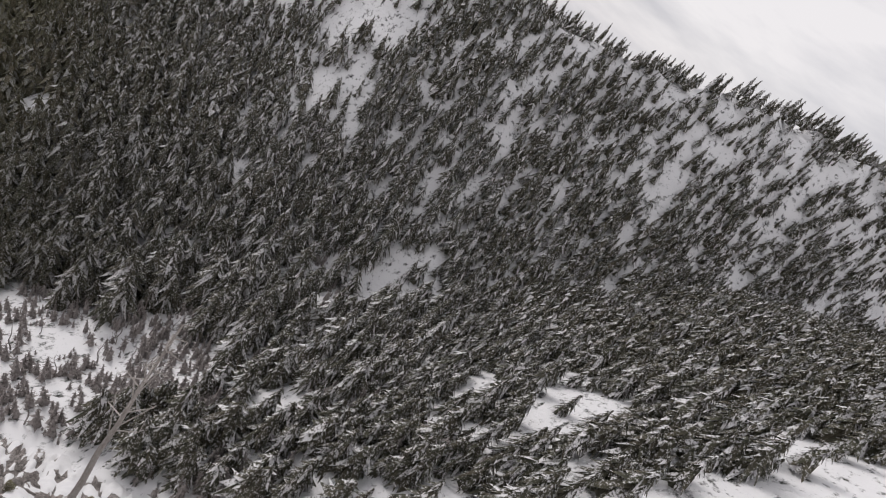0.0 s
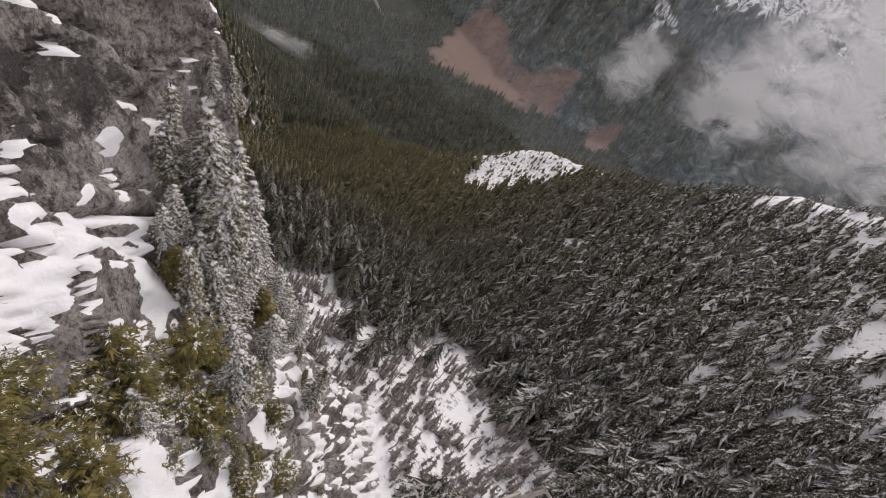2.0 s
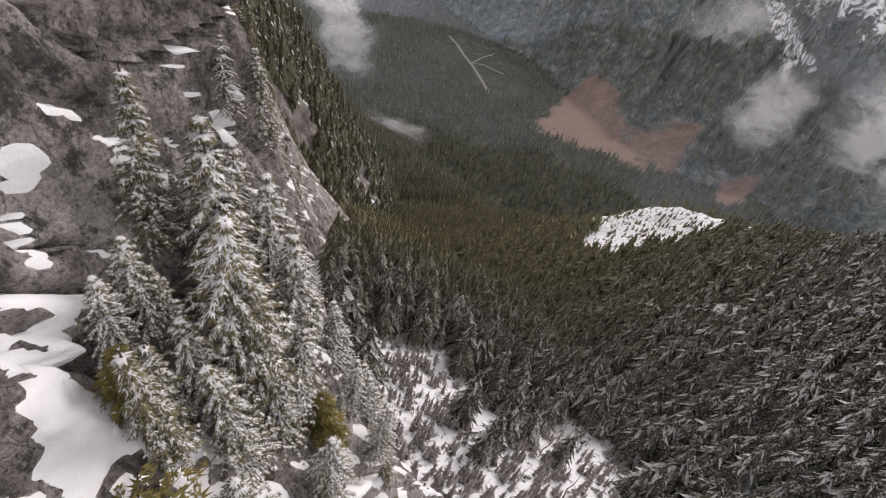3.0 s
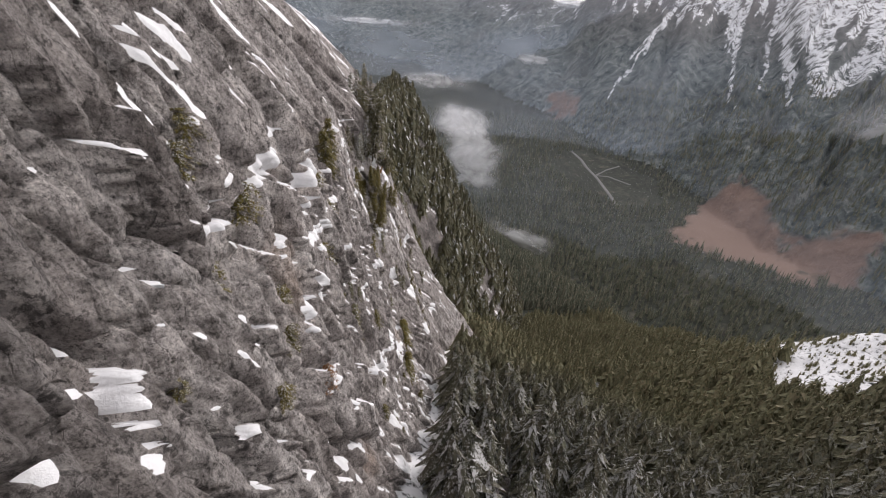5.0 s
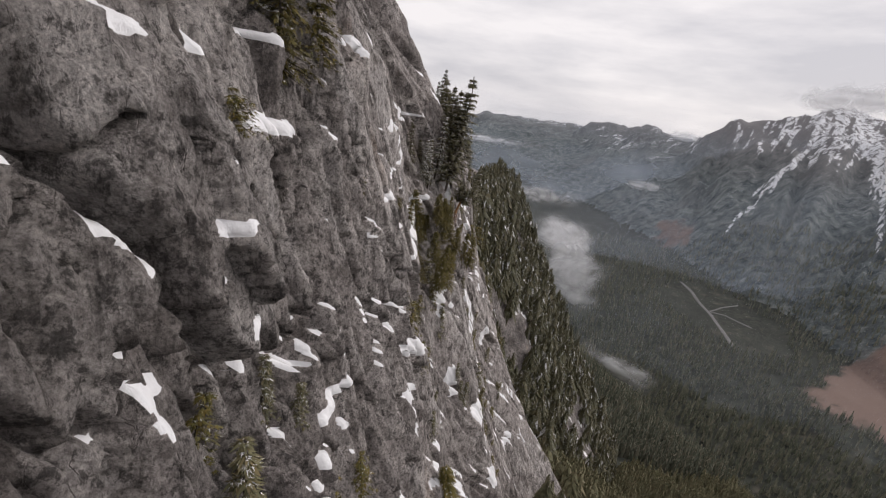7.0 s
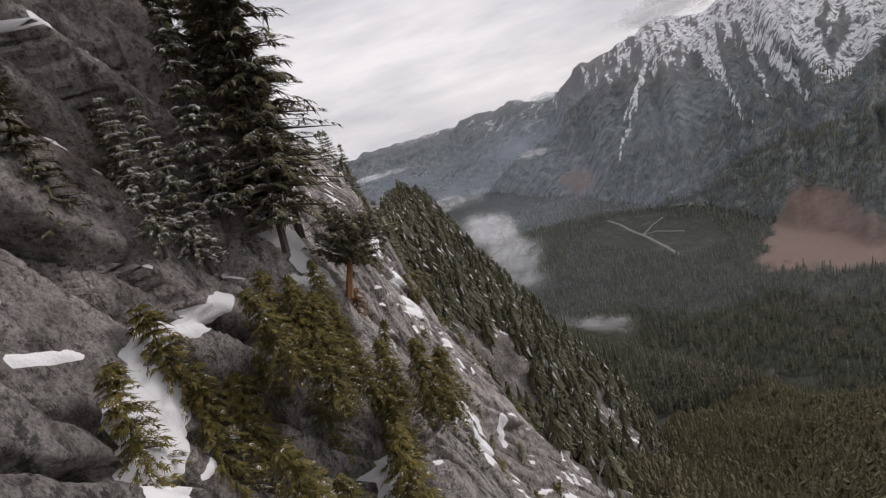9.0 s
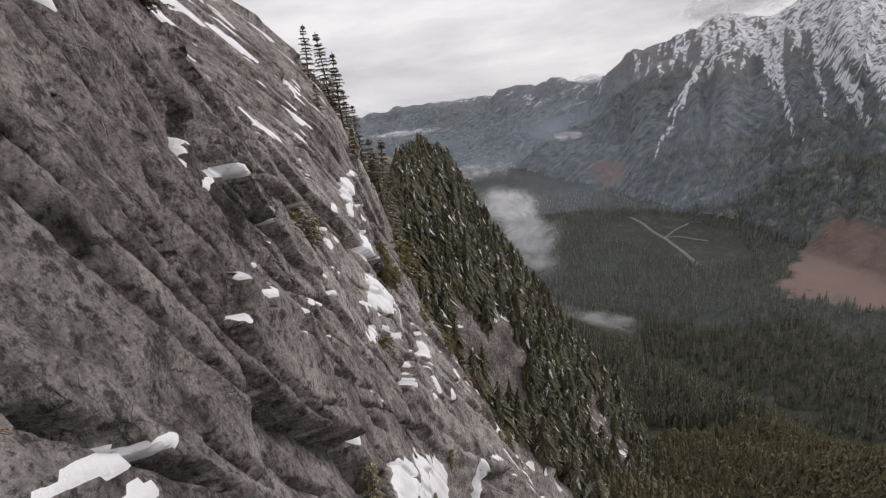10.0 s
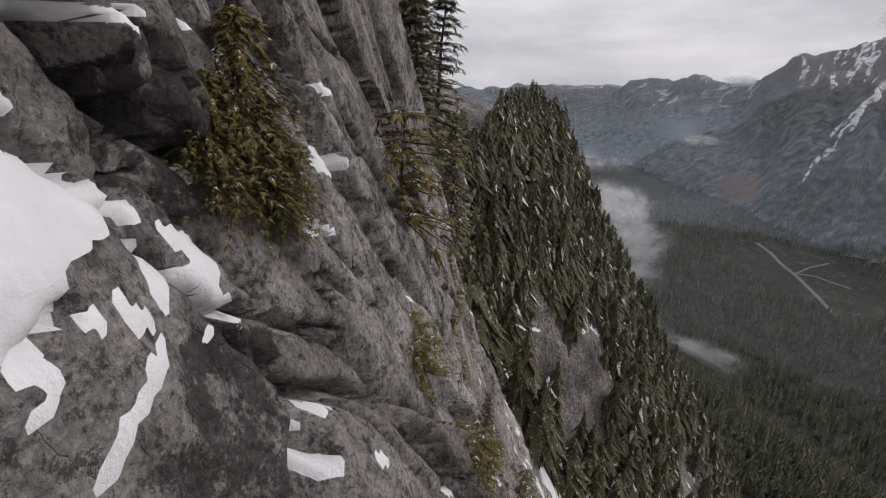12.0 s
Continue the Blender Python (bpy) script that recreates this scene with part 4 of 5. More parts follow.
# ---- trees ----
def conifer_mesh(seed, tall, radius, layers, spikes, droop, ragged=0.35, bare=0.12):
    """Vertices and triangles of a crown of single boughs round a slim core; z from 0 to tall."""
    rnd = random.Random(seed)
    v, f = [(0, 0, tall)], []
    for k in range(4):
        v.append((0.5 * radius * math.cos(1.571 * k), 0.5 * radius * math.sin(1.571 * k), 0.4 * bare * tall))
        f.append((0, 1 + k, 1 + (k + 1) % 4))
    for i in range(layers):
        t = (i + 0.3) / layers
        r = radius * ((1 - t) ** 0.75 * (0.72 + 0.28 * min(1, 4 * t)) + 0.06)
        a0 = rnd.uniform(0, 6.28)
        for k in range(spikes):
            a = a0 + 6.283 * k / spikes + rnd.uniform(-0.3, 0.3)
            rr = r * rnd.uniform(1 - ragged, 1 + 0.6 * ragged)
            z0 = tall * (bare + (1 - bare) * min(t + rnd.uniform(-0.5, 0.6) / layers, 0.97))
            c, s_ = math.cos(a), math.sin(a)
            w = rr * rnd.uniform(0.7, 1.3) * min(0.26, 1.7 / spikes) + 0.004
            fall = droop * rr * rnd.uniform(0.5, 1.5)
            o, twist = len(v), rnd.uniform(-0.5, 0.5) * w
            for e in (1, -1):
                v.append((0.22 * rr * c - e * w * s_, 0.22 * rr * s_ + e * w * c, z0 + 0.25 * fall + 0.02 * tall + e * twist))
            v.append((rr * c, rr * s_, z0 - fall))
            f.append((o, o + 1, o + 2))
    return np.array(v), np.array(f)


def scatter(name, bases, places, material_, label, category):
    """Many small trees as one object. places: x, y, z, height, turn, lean."""
    vs, fs, off = [], [], 0
    for n_, (x, y, z, h, turn, lx, ly) in enumerate(places):
        v, f = bases[n_ % len(bases)]
        c, s = math.cos(turn), math.sin(turn)
        w = np.empty_like(v)
        wide = h * (0.8 + 0.4 * hashed(x, y, 4.0))
        w[:, 0] = (v[:, 0] * c - v[:, 1] * s) * wide + x + lx * v[:, 2] * h
        w[:, 1] = (v[:, 0] * s + v[:, 1] * c) * wide + y + ly * v[:, 2] * h
        w[:, 2] = v[:, 2] * h + z
        vs.append(w)
        fs.append(f + off)
        off += len(v)
    me = raw_mesh(name, np.concatenate(vs), np.concatenate(fs), material_)
    return tagged(new(name, me), label, category, kind="stuff")


def forest():
    rng = np.random.default_rng(5)
    bases = [conifer_mesh(s, 1.0, 0.25 + 0.03 * (s % 3), 10, 6, 0.7, 0.6) for s in range(9)]
    # slopes between the cliff and the spur
    n_ = 41000
    x, y = rng.uniform(15, 300, n_), rng.uniform(-330, 330, n_)
    z = ground_height(x, y)
    zc = along(y, CREST)
    cx = face_x(y, z) + 3
    open_ = fbm(x / 26, y / 26, 70, 3)
    clear = sum(k * np.exp(-(((x - a) / u) ** 2 + ((y - b) / v) ** 2)) for a, b, u, v, k in ((50, 8, 20, 30, 1.2), (43, 48, 9, 14, 1.0), (188, 120, 16, 12, 0.7), (244, 96, 14, 12, 0.8), (222, 74, 9, 6, 0.7), (151, 46, 7, 7, 0.8), (208, 126, 20, 26, 0.95), (226, 112, 24, 24, 1.0), (246, 80, 11, 14, 0.8), (234, 42, 9, 9, 0.7), (212, 18, 8, 7, 0.6), (182, 11, 8, 8, 0.9), (160, -26, 9, 8, 0.8), (148, -35, 7, 6, 0.6), (184, 33, 6, 6, 0.9), (194, 40, 8, 8, 0.8), (108, -116, 12, 8, 0.6), (131, -86, 8, 6, 0.6), (105, -165, 14, 10, 0.5), (82, -147, 8, 6, 0.8), (31, -59, 4, 5, 1.1), (22, -76, 6, 4, 1.1), (88, -29, 4, 4, 1.0), (101, -53, 16, 5, 0.55), (94, -3, 4, 4, 1.0), (116, -69, 10, 6, 0.8)))
    ok = (x > cx) & (x < along(y, CREST_X) + 14 + 45 * (y < -60)) & (open_ + rng.uniform(-0.7, 0.7, n_) > -0.54 + 1.6 * clear) & (z > -120)
    pl = [(a, b, c - 0.4, h, t, lx, ly) for a, b, c, h, t, lx, ly in zip(x[ok], y[ok], z[ok], rng.uniform(7, 16, n_)[ok] * (1 - 0.4 * step(z[ok], 205, 245)) * (1 - 0.3 * step(z[ok], 265, 300)) * (1 - 0.5 * (step(x, along(y, CREST_X) - 22, along(y, CREST_X) - 4) * (1 - step(y, 150, 170)) * step(y, -60, -20))[ok]), rng.uniform(0, 6.28, n_)[ok], rng.normal(0, 0.02, n_)[ok], rng.normal(0, 0.02, n_)[ok])]
    full = [conifer_mesh(s + 40, 1.0, 0.26 + 0.03 * (s % 3), 15, 9, 0.65, 0.6) for s in range(9)]
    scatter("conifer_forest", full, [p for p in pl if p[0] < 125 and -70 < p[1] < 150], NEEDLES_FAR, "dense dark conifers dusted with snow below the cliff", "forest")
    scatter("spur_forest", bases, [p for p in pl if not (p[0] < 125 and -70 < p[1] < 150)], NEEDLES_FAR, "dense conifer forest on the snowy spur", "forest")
    # shrubs on the bare knoll and along the crest
    scrub = [conifer_mesh(s + 70, 1.0, 0.45, 5, 7, 0.4, 0.6, 0.02) for s in range(4)]
    kx, ky = rng.normal(214, 22, 900), rng.normal(128, 30, 900)
    kz = ground_height(kx, ky)
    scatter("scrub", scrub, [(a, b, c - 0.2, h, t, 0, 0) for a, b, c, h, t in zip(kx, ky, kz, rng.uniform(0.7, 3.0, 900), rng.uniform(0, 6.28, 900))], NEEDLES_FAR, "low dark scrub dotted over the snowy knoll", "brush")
    # the valley
    low = [conifer_mesh(s + 20, 1.0, 0.22, 4, 4, 0.9, 0.4) for s in range(5)]
    n_ = 29000
    r, az = 300 + 1500 * rng.uniform(0, 1, n_) ** 1.3, np.radians(rng.uniform(-5, 80, n_))
    x, y = 32 + r * np.sin(az), 110 + r * np.cos(az)
    z = np.maximum(ground_height(x, y), far_height(x, y)[0])
    ok = (fbm(x / 90, y / 90, 71, 3) + rng.uniform(-0.6, 0.6, n_) > -0.85) & ((y > 330) | (x > 330)) & (x > face_x(np.minimum(y, 400), z) + 3)
    ok &= ((x - 750) / 130) ** 2 + ((y - 1140) / 210) ** 2 > 1 + 0.3 * fbm(x / 40, y / 40, 77)
    ok &= brown_patch(x, y, z) < 0.4
    pl = [(a, b, c - 0.5, h, t, 0, 0) for a, b, c, h, t in zip(x[ok], y[ok], z[ok], rng.uniform(9, 20, n_)[ok], rng.uniform(0, 6.28, n_)[ok])]
    scatter("valley_forest", low, pl, NEEDLES_LOW, "dark green conifer forest over the valley floor", "forest")
    # the far bluff's trees
    n_ = 4600
    y, z = rng.uniform(194, 380, n_), rng.uniform(20, 235, n_)
    ref = along(y, [(f[0], f[2]) for f in FACE])
    x = face_x(y, z) + 3.5 * fbm(y / 16, z / 26, 41, 4)
    ok = (z < ref + 4) & ((fbm(y / 14, z / 30, 74, 3) + rng.uniform(-0.5, 0.5, n_) > -0.32) | (z > ref - 4))
    y, z = np.append(y[ok], rng.uniform(188, 318, 800)), np.append(z[ok], rng.uniform(0, 1, 800))
    z = np.where(z < 1, along(y, [(f[0], f[2]) for f in FACE]) - 2 + 8 * z, z)
    x, ok = face_x(y, z) + 3.5 * fbm(y / 16, z / 26, 41, 4), np.full(len(y), True)
    n_ = len(y)
    pl = [(a - 0.6, b, c - 0.5, h, t, 0.05, 0) for a, b, c, h, t in zip(x[ok], y[ok], z[ok], rng.uniform(7, 16, n_)[ok], rng.uniform(0, 6.28, n_)[ok])]
    rich = [conifer_mesh(s + 80, 1.0, 0.29 + 0.04 * (s % 3), 13, 8, 0.7, 0.6, 0.06) for s in range(9)]
    scatter("bluff_trees", rich, pl, NEEDLES_BLUFF, "snow-dusted conifers clinging to the far bluff", "forest")


forest()


# ---- haze sheets and low cloud ----
def make_haze():
    m, n, l, b = material("haze_tint", 1.0)
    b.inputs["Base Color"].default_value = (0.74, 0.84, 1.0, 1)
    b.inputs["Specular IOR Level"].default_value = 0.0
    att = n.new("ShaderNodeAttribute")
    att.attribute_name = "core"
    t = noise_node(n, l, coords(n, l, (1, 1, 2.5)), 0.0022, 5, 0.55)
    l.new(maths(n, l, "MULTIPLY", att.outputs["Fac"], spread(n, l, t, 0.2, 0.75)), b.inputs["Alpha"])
    return m


HAZE = make_haze()


def haze_sheet(r, low, top, amount, fade):
    """A thin see-through sheet across the valley whose bluish tint stands in for haze."""
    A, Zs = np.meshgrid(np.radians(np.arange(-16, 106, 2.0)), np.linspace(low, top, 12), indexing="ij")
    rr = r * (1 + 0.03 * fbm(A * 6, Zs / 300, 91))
    me = sheet("haze_veil", np.stack([32 + rr * np.sin(A), 110 + rr * np.cos(A), Zs], -1), HAZE, smooth=True)
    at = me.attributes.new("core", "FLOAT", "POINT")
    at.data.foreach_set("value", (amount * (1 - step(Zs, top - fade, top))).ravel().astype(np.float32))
    return tagged(new("haze_veil", me), "bluish see-through sheet imitating distance haze over the valley", "mist", kind="stuff")


# added haze layers: each one pales and blues everything behind it
haze_sheet(800, -170, 150, 0.16, 240)
haze_sheet(1500, -170, 320, 0.27, 330)
haze_sheet(2500, -170, 400, 0.40, 300)


def cloud_bank(centre, size, seed, density=0.6, layers=2, tilt=0.0):
    """A soft bank of low cloud: nested sheets that thin out to their rims."""
    rng = np.random.default_rng(seed)
    me_v, me_f, core, off = [], [], [], 0
    way = np.array([centre[0] - 32, centre[1] - 110, 0.0])
    way /= np.linalg.norm(way)
    side, n_ = np.array([way[1], -way[0], 0]), 22
    U, V = np.meshgrid(np.linspace(-1, 1, n_), np.linspace(-1, 1, n_), indexing="ij")
    idx = np.arange(n_ * n_).reshape(n_, n_)
    quad = np.stack([idx[:-1, :-1], idx[:-1, 1:], idx[1:, 1:], idx[1:, :-1]], -1).reshape(-1, 4)
    for k in range(layers):
        c = np.array(centre) + rng.uniform(-0.25, 0.25) * side * size[0] + (k / layers - 0.5) * way * size[1] + np.array([0, 0, rng.uniform(-0.25, 0.25) * size[2]])
        sc = rng.uniform(0.9, 1.5)
        rad = np.hypot(U, V)
        p = c + side * (U * size[0] * sc)[..., None] + np.array([0, 0, 1.0]) * (V * size[2] * sc + tilt * U * size[0] * sc)[..., None] + way * ((rad ** 2 * 0.5 + 0.25 * fbm(U * 2, V * 2, seed + k)) * size[1] * 0.4)[..., None]
        me_v.append(p.reshape(-1, 3))
        me_f.append(quad + off)
        core.append((1 - step(rad, 0.0, 0.98)).ravel())
        off += n_ * n_
    me = raw_mesh("low_cloud", np.concatenate(me_v), np.concatenate(me_f), CLOUD, True)
    for name, values in (("core", np.concatenate(core)), ("thick", np.full(off, density))):
        me.attributes.new(name, "FLOAT", "POINT").data.foreach_set("value", values.astype(np.float32))
    return tagged(new("low_cloud", me), "soft white bank of low cloud drifting in the valley", "cloud", kind="stuff")


def bearing(az, el, r):
    return (32 + r * math.sin(radians(az)), 110 + r * math.cos(radians(az)), 236 + r * math.tan(radians(el)))


cloud_bank(bearing(15.8, -13.0, 900), (85, 50, 46), 1, 0.95)
cloud_bank(bearing(19.6, -17.0, 860), (70, 50, 75), 2, 0.7)
cloud_bank(bearing(27.5, -26.4, 700), (75, 40, 22), 3, 0.42, tilt=-0.25)
cloud_bank(bearing(12, -8.5, 1500), (120, 80, 28), 4, 0.5)
cloud_bank(bearing(4, -3.2, 3000), (330, 120, 30), 5, 0.6)
cloud_bank(bearing(26.2, 0.4, 2600), (95, 60, 26), 6, 0.7)
cloud_bank(bearing(40, 5.6, 2600), (240, 100, 60), 7, 0.7)
cloud_bank(bearing(60, -8, 1500), (150, 100, 150), 8, 0.35)
cloud_bank(bearing(68, -12, 1200), (90, 60, 110), 9, 0.45)
cloud_bank(bearing(78, -7, 1150), (120, 80, 130), 10, 0.8, 1)
cloud_bank(bearing(94, 0, 1200), (330, 120, 230), 11, 0.95)
cloud_bank(bearing(24, -5.5, 2000), (110, 60, 30), 12, 0.5)


def dirt_road(pts, width):
    """A pale track over the cleared ground."""
    p = np.array(pts, float)
    k = np.linspace(0, len(p) - 1, 40)
    x, y = np.interp(k, range(len(p)), p[:, 0]), np.interp(k, range(len(p)), p[:, 1])
    x = x + 5 * vnoise(k * 0.9, k * 0, 2)
    t = np.stack([np.gradient(x), np.gradient(y)], -1)
    t /= np.linalg.norm(t, axis=1, keepdims=True)
    rows = []
    for o in (-1, -0.5, 0, 0.5, 1):
        a, b = x - t[:, 1] * width * o, y + t[:, 0] * width * o
        rows.append(np.stack([a, b, np.maximum(ground_height(a, b), far_height(a, b)[0]) + 1.6 - abs(o)], -1))
    me = sheet("dirt_road", np.stack(rows), plain("road_gravel", (0.12, 0.117, 0.113), (0.22, 0.215, 0.21), 0.2))
    return tagged(new("dirt_road", me), "pale gravel logging road across the clearing", "road", kind="structure")


def valley_spot(az, el):
    """A place on the valley floor by its bearing and depression from the cliff."""
    r = 386 / math.tan(radians(-el))
    return 32 + r * math.sin(radians(az)), 110 + r * math.cos(radians(az))


dirt_road([valley_spot(30.4, -15.2), valley_spot(32.0, -15.7), valley_spot(34.1, -17.2), valley_spot(36.0, -18.4), valley_spot(38.2, -20.0)], 4.5)
dirt_road([valley_spot(34.1, -17.2), valley_spot(36.0, -17.0), valley_spot(38.7, -17.4)], 3.5)
dirt_road([valley_spot(34.1, -17.2), valley_spot(35.4, -16.4), valley_spot(36.6, -15.8)], 2.5)


# ---- trees and shrubs on the cliff ----
def cliff_spot(y, z):
    """The rock's surface at a height and a place along the cliff."""
    i = int(np.argmin(np.abs(CLIFF_P[:, 0, 1] - y)))
    j = int(np.argmin(np.abs(CLIFF_P[i, :, 2] - z)))
    return CLIFF_P[i, j]


def tube(path, radii, sides=6):
    """Vertices and quads of a tapering stem along a line."""
    v, f = [], []
    for (x, y, z), r in zip(path, radii):
        for k in range(sides):
            a = 6.283 * k / sides
            v.append((x + r * math.cos(a), y + r * math.sin(a), z))
    for i in range(len(path) - 1):
        for k in range(sides):
            a, b = i * sides + k, i * sides + (k + 1) % sides
            f.append((a, b, b + sides, a + sides))
    return v, f


def limb(a, b, r0, r1):
    """A thin stick from a to b, as three-sided tube."""
    a, b = Vector(a), Vector(b)
    w = (b - a).normalized()
    u = w.orthogonal().normalized()
    q = w.cross(u)
    v = [tuple(p + (u * math.cos(t) + q * math.sin(t)) * r) for p, r in ((a, r0), (b, r1)) for t in (0, 2.094, 4.189)]
    return v, [(k, (k + 1) % 3, 3 + (k + 1) % 3, 3 + k) for k in range(3)]


def join(pieces):
    v, f = [], []
    for pv, pf in pieces:
        o = len(v)
        v += pv
        f += [tuple(i + o for i in q) for q in pf]
    return np.array(v, float), np.array(f, int)


def spray(rnd, at, way, size, flat, leaves=5, thin=0.13):
    """A small feathery fan of needles: narrow leaves as quads."""
    v, f = [], []
    up = Vector((rnd.uniform(-flat, flat), rnd.uniform(-flat, flat), 1)).normalized()
    side = way.cross(up).normalized()
    for k in range(leaves):
        turn = 1.7 * (k / (leaves - 1) - 0.5) + rnd.uniform(-0.2, 0.2)
        w = (way * math.cos(turn) + side * math.sin(turn) + up * rnd.uniform(-0.25, 0.25)).normalized()
        s = size * rnd.uniform(0.6, 1.2) * (1.0 - 0.35 * abs(turn))
        n_ = w.cross(up).normalized() * s * thin
        tip, mid = at + w * s + Vector((0, 0, -0.25 * s)), at + w * s * 0.25 + up * 0.05 * s
        o = len(v)
        v += [tuple(mid + n_), tuple(tip), tuple(mid - n_)]
        f.append((o, o + 1, o + 2))
    return v, f


def tree_parts(seed, tall, radius, whorls, per, droop, size, bare=0.1, snow=0.35, shape=0.85, sprays=5, lean=0.0, top=0.02, leaves=5, thin=0.12, flat=0.5):
    """Trunk, crown and lying snow of a conifer as three meshes' data."""
    rnd = random.Random(seed)
    wood, green, white = [], [], []
    n_ = 7
    line = [(lean * tall * (k / n_) ** 2 + rnd.uniform(-.01, .01) * tall, rnd.uniform(-.01, .01) * tall, tall * k / n_) for k in range(n_ + 1)]
    wood.append(tube(line, [max(0.014 * tall * (1 - k / n_) ** 0.8, 0.004 * tall) for k in range(n_ + 1)]))
    for i in range(whorls):
        t = bare + (1 - bare) * (i + rnd.random()) / whorls
        k = min(int(t * n_), n_ - 1)
        base = Vector(line[k]).lerp(Vector(line[k + 1]), t * n_ - k)
        a0 = rnd.uniform(0, 6.28)
        for b in range(per):
            if rnd.random() < 0.14:
                continue
            a = a0 + 6.283 * b / per + rnd.uniform(-0.35, 0.35)
            reach = radius * ((1 - t) ** shape + top) * rnd.uniform(0.55, 1.2) * (0.75 if t < bare + 0.08 else 1)
            out = Vector((math.cos(a), math.sin(a), 0))
            end = base + out * reach + Vector((0, 0, -droop * reach + 0.25 * reach * t))
            wood.append(limb(base, end, 0.006 * tall * (1 - t) + 0.008, 0.004))
            for j in range(sprays):
                s = (j + 0.6 + rnd.uniform(-0.3, 0.3)) / sprays
                p = base.lerp(end, s) + Vector((0, 0, 0.10 * reach * math.sin(3.14 * s)))
                w = (out + Vector((rnd.uniform(-.9, .9), rnd.uniform(-.9, .9), rnd.uniform(-.5, .15)))).normalized()
                z = size * rnd.uniform(0.7, 1.3)
                green.append(spray(rnd, p, w, z, flat, leaves, thin))
                if rnd.random() < snow:
                    white.append(spray(rnd, p + Vector((0, 0, 0.03 + 0.02 * z)), w, z * (0.62 if snow < 0.5 else 0.8), 0.25, 3 if snow < 0.5 else 4, 0.12 if snow < 0.5 else 0.14))
    return join(wood), join(green), join(white) if white else None


def tree(name, seed, foliage, label, **k):
    """One tree: trunk, crown and the snow on its boughs."""
    root = tagged(new(name), label, "tree", "trees on the cliff")
    wood, green, white = tree_parts(seed, **k)
    part("trunk", raw_mesh("trunk", *wood, BARK), root)
    part("crown", raw_mesh("crown", *green, foliage), root, kind="stuff")
    if white is not None:
        part("snow", raw_mesh("snow", *white, SNOW), root, "white snow on the boughs", "stuff")
    return root


SPRUCES = [tree("spruce", 100 + k, NEEDLES, "dark green snow-dusted spruce rooted on the cliff", tall=10.0, radius=1.8 + 0.3 * k, whorls=25, per=7, droop=0.22, size=0.36, snow=0.2, sprays=11, flat=0.15) for k in range(3)]
FROSTED = [tree("spruce", 120 + k, NEEDLES, "snow-laden spruce standing over the snowy gully", tall=10.0, radius=1.7 + 0.3 * k, whorls=25, per=7, droop=0.3, size=0.36, snow=0.6, sprays=10, flat=0.2) for k in range(3)]
HANGING = [tree("hanging_cedar", 220, CEDAR, "bushy olive cedar hanging from a crack in the rock", tall=5.0, radius=2.1, whorls=24, per=8, droop=1.1, size=0.32, bare=0.03, snow=0.08, shape=0.32, sprays=10, lean=0.1)]
LADEN = [tree("snowy_spruce", 160 + k, NEEDLES, "broad spruce with boughs bent under fresh snow", tall=8.0, radius=2.1 + 0.25 * k, whorls=20, per=8, droop=0.4, size=0.27, snow=0.9, sprays=14, shape=0.7, flat=0.2) for k in range(2)]
CEDARS = [tree("cedar", 200 + k, CEDAR, "olive green cedar clinging to the rock", tall=6.0, radius=1.5 + 0.25 * k, whorls=24, per=8, droop=0.5, size=0.36, bare=0.04, snow=0.10, shape=0.55, sprays=9, lean=0.06 * k) for k in range(3)]
YOUNG = [tree("young_spruce", 140 + k, NEEDLES, "young snow-dusted spruce rooted in a rock crack", tall=5.0, radius=1.0 + 0.15 * k, whorls=14, per=6, droop=0.35, size=0.42, snow=0.3, sprays=4, leaves=4, thin=0.16) for k in range(3)]
YOUNG_CEDARS = [tree("young_cedar", 240 + k, CEDAR, "young olive cedar growing from the rock face", tall=4.0, radius=0.9 + 0.2 * k, whorls=12, per=6, droop=0.5, size=0.36, bare=0.05, snow=0.15, shape=0.6, sprays=4, leaves=4, thin=0.16, lean=0.08) for k in range(3)]
SHRUBS = [tree("shrub", 300 + k, CEDAR, "small frosted olive shrub in a rock crack", tall=1.5, radius=0.85, whorls=11, per=8, droop=0.3, size=0.20, bare=0.05, snow=0.15 + 0.25 * k, shape=0.35, sprays=6, lean=0.25, top=0.2) for k in range(2)]
BARE = plain("rust_leaves", (0.16, 0.07, 0.03), (0.30, 0.15, 0.06), 2.0)
RUSTY = [tree("rusty_shrub", 330, BARE, "withered rust-brown shrub on the rock", tall=1.5, radius=0.6, whorls=9, per=7, droop=0.9, size=0.18, bare=0.05, snow=0.02, shape=0.4, sprays=5, lean=0.2, top=0.15)]
USED = set()


def plant(kinds, rows, tall, seed, sink=0.3, out=0.0):
    """Sets trees of a kind on the cliff: y, z and height of each."""
    rnd = random.Random(seed)
    for y, z, h in rows:
        k = kinds[rnd.randrange(len(kinds))]
        x, y, z = cliff_spot(y, z)
        m = pose(x - 0.25 + out, y, z - sink * h / 10, rnd.uniform(-4, 4), rnd.uniform(0, 7), rnd.uniform(0, 360)) @ Matrix.Scale(h / tall, 4)
        if k in USED:
            copy_thing(k, m)
        else:
            USED.add(k)
            k.matrix_basis = m


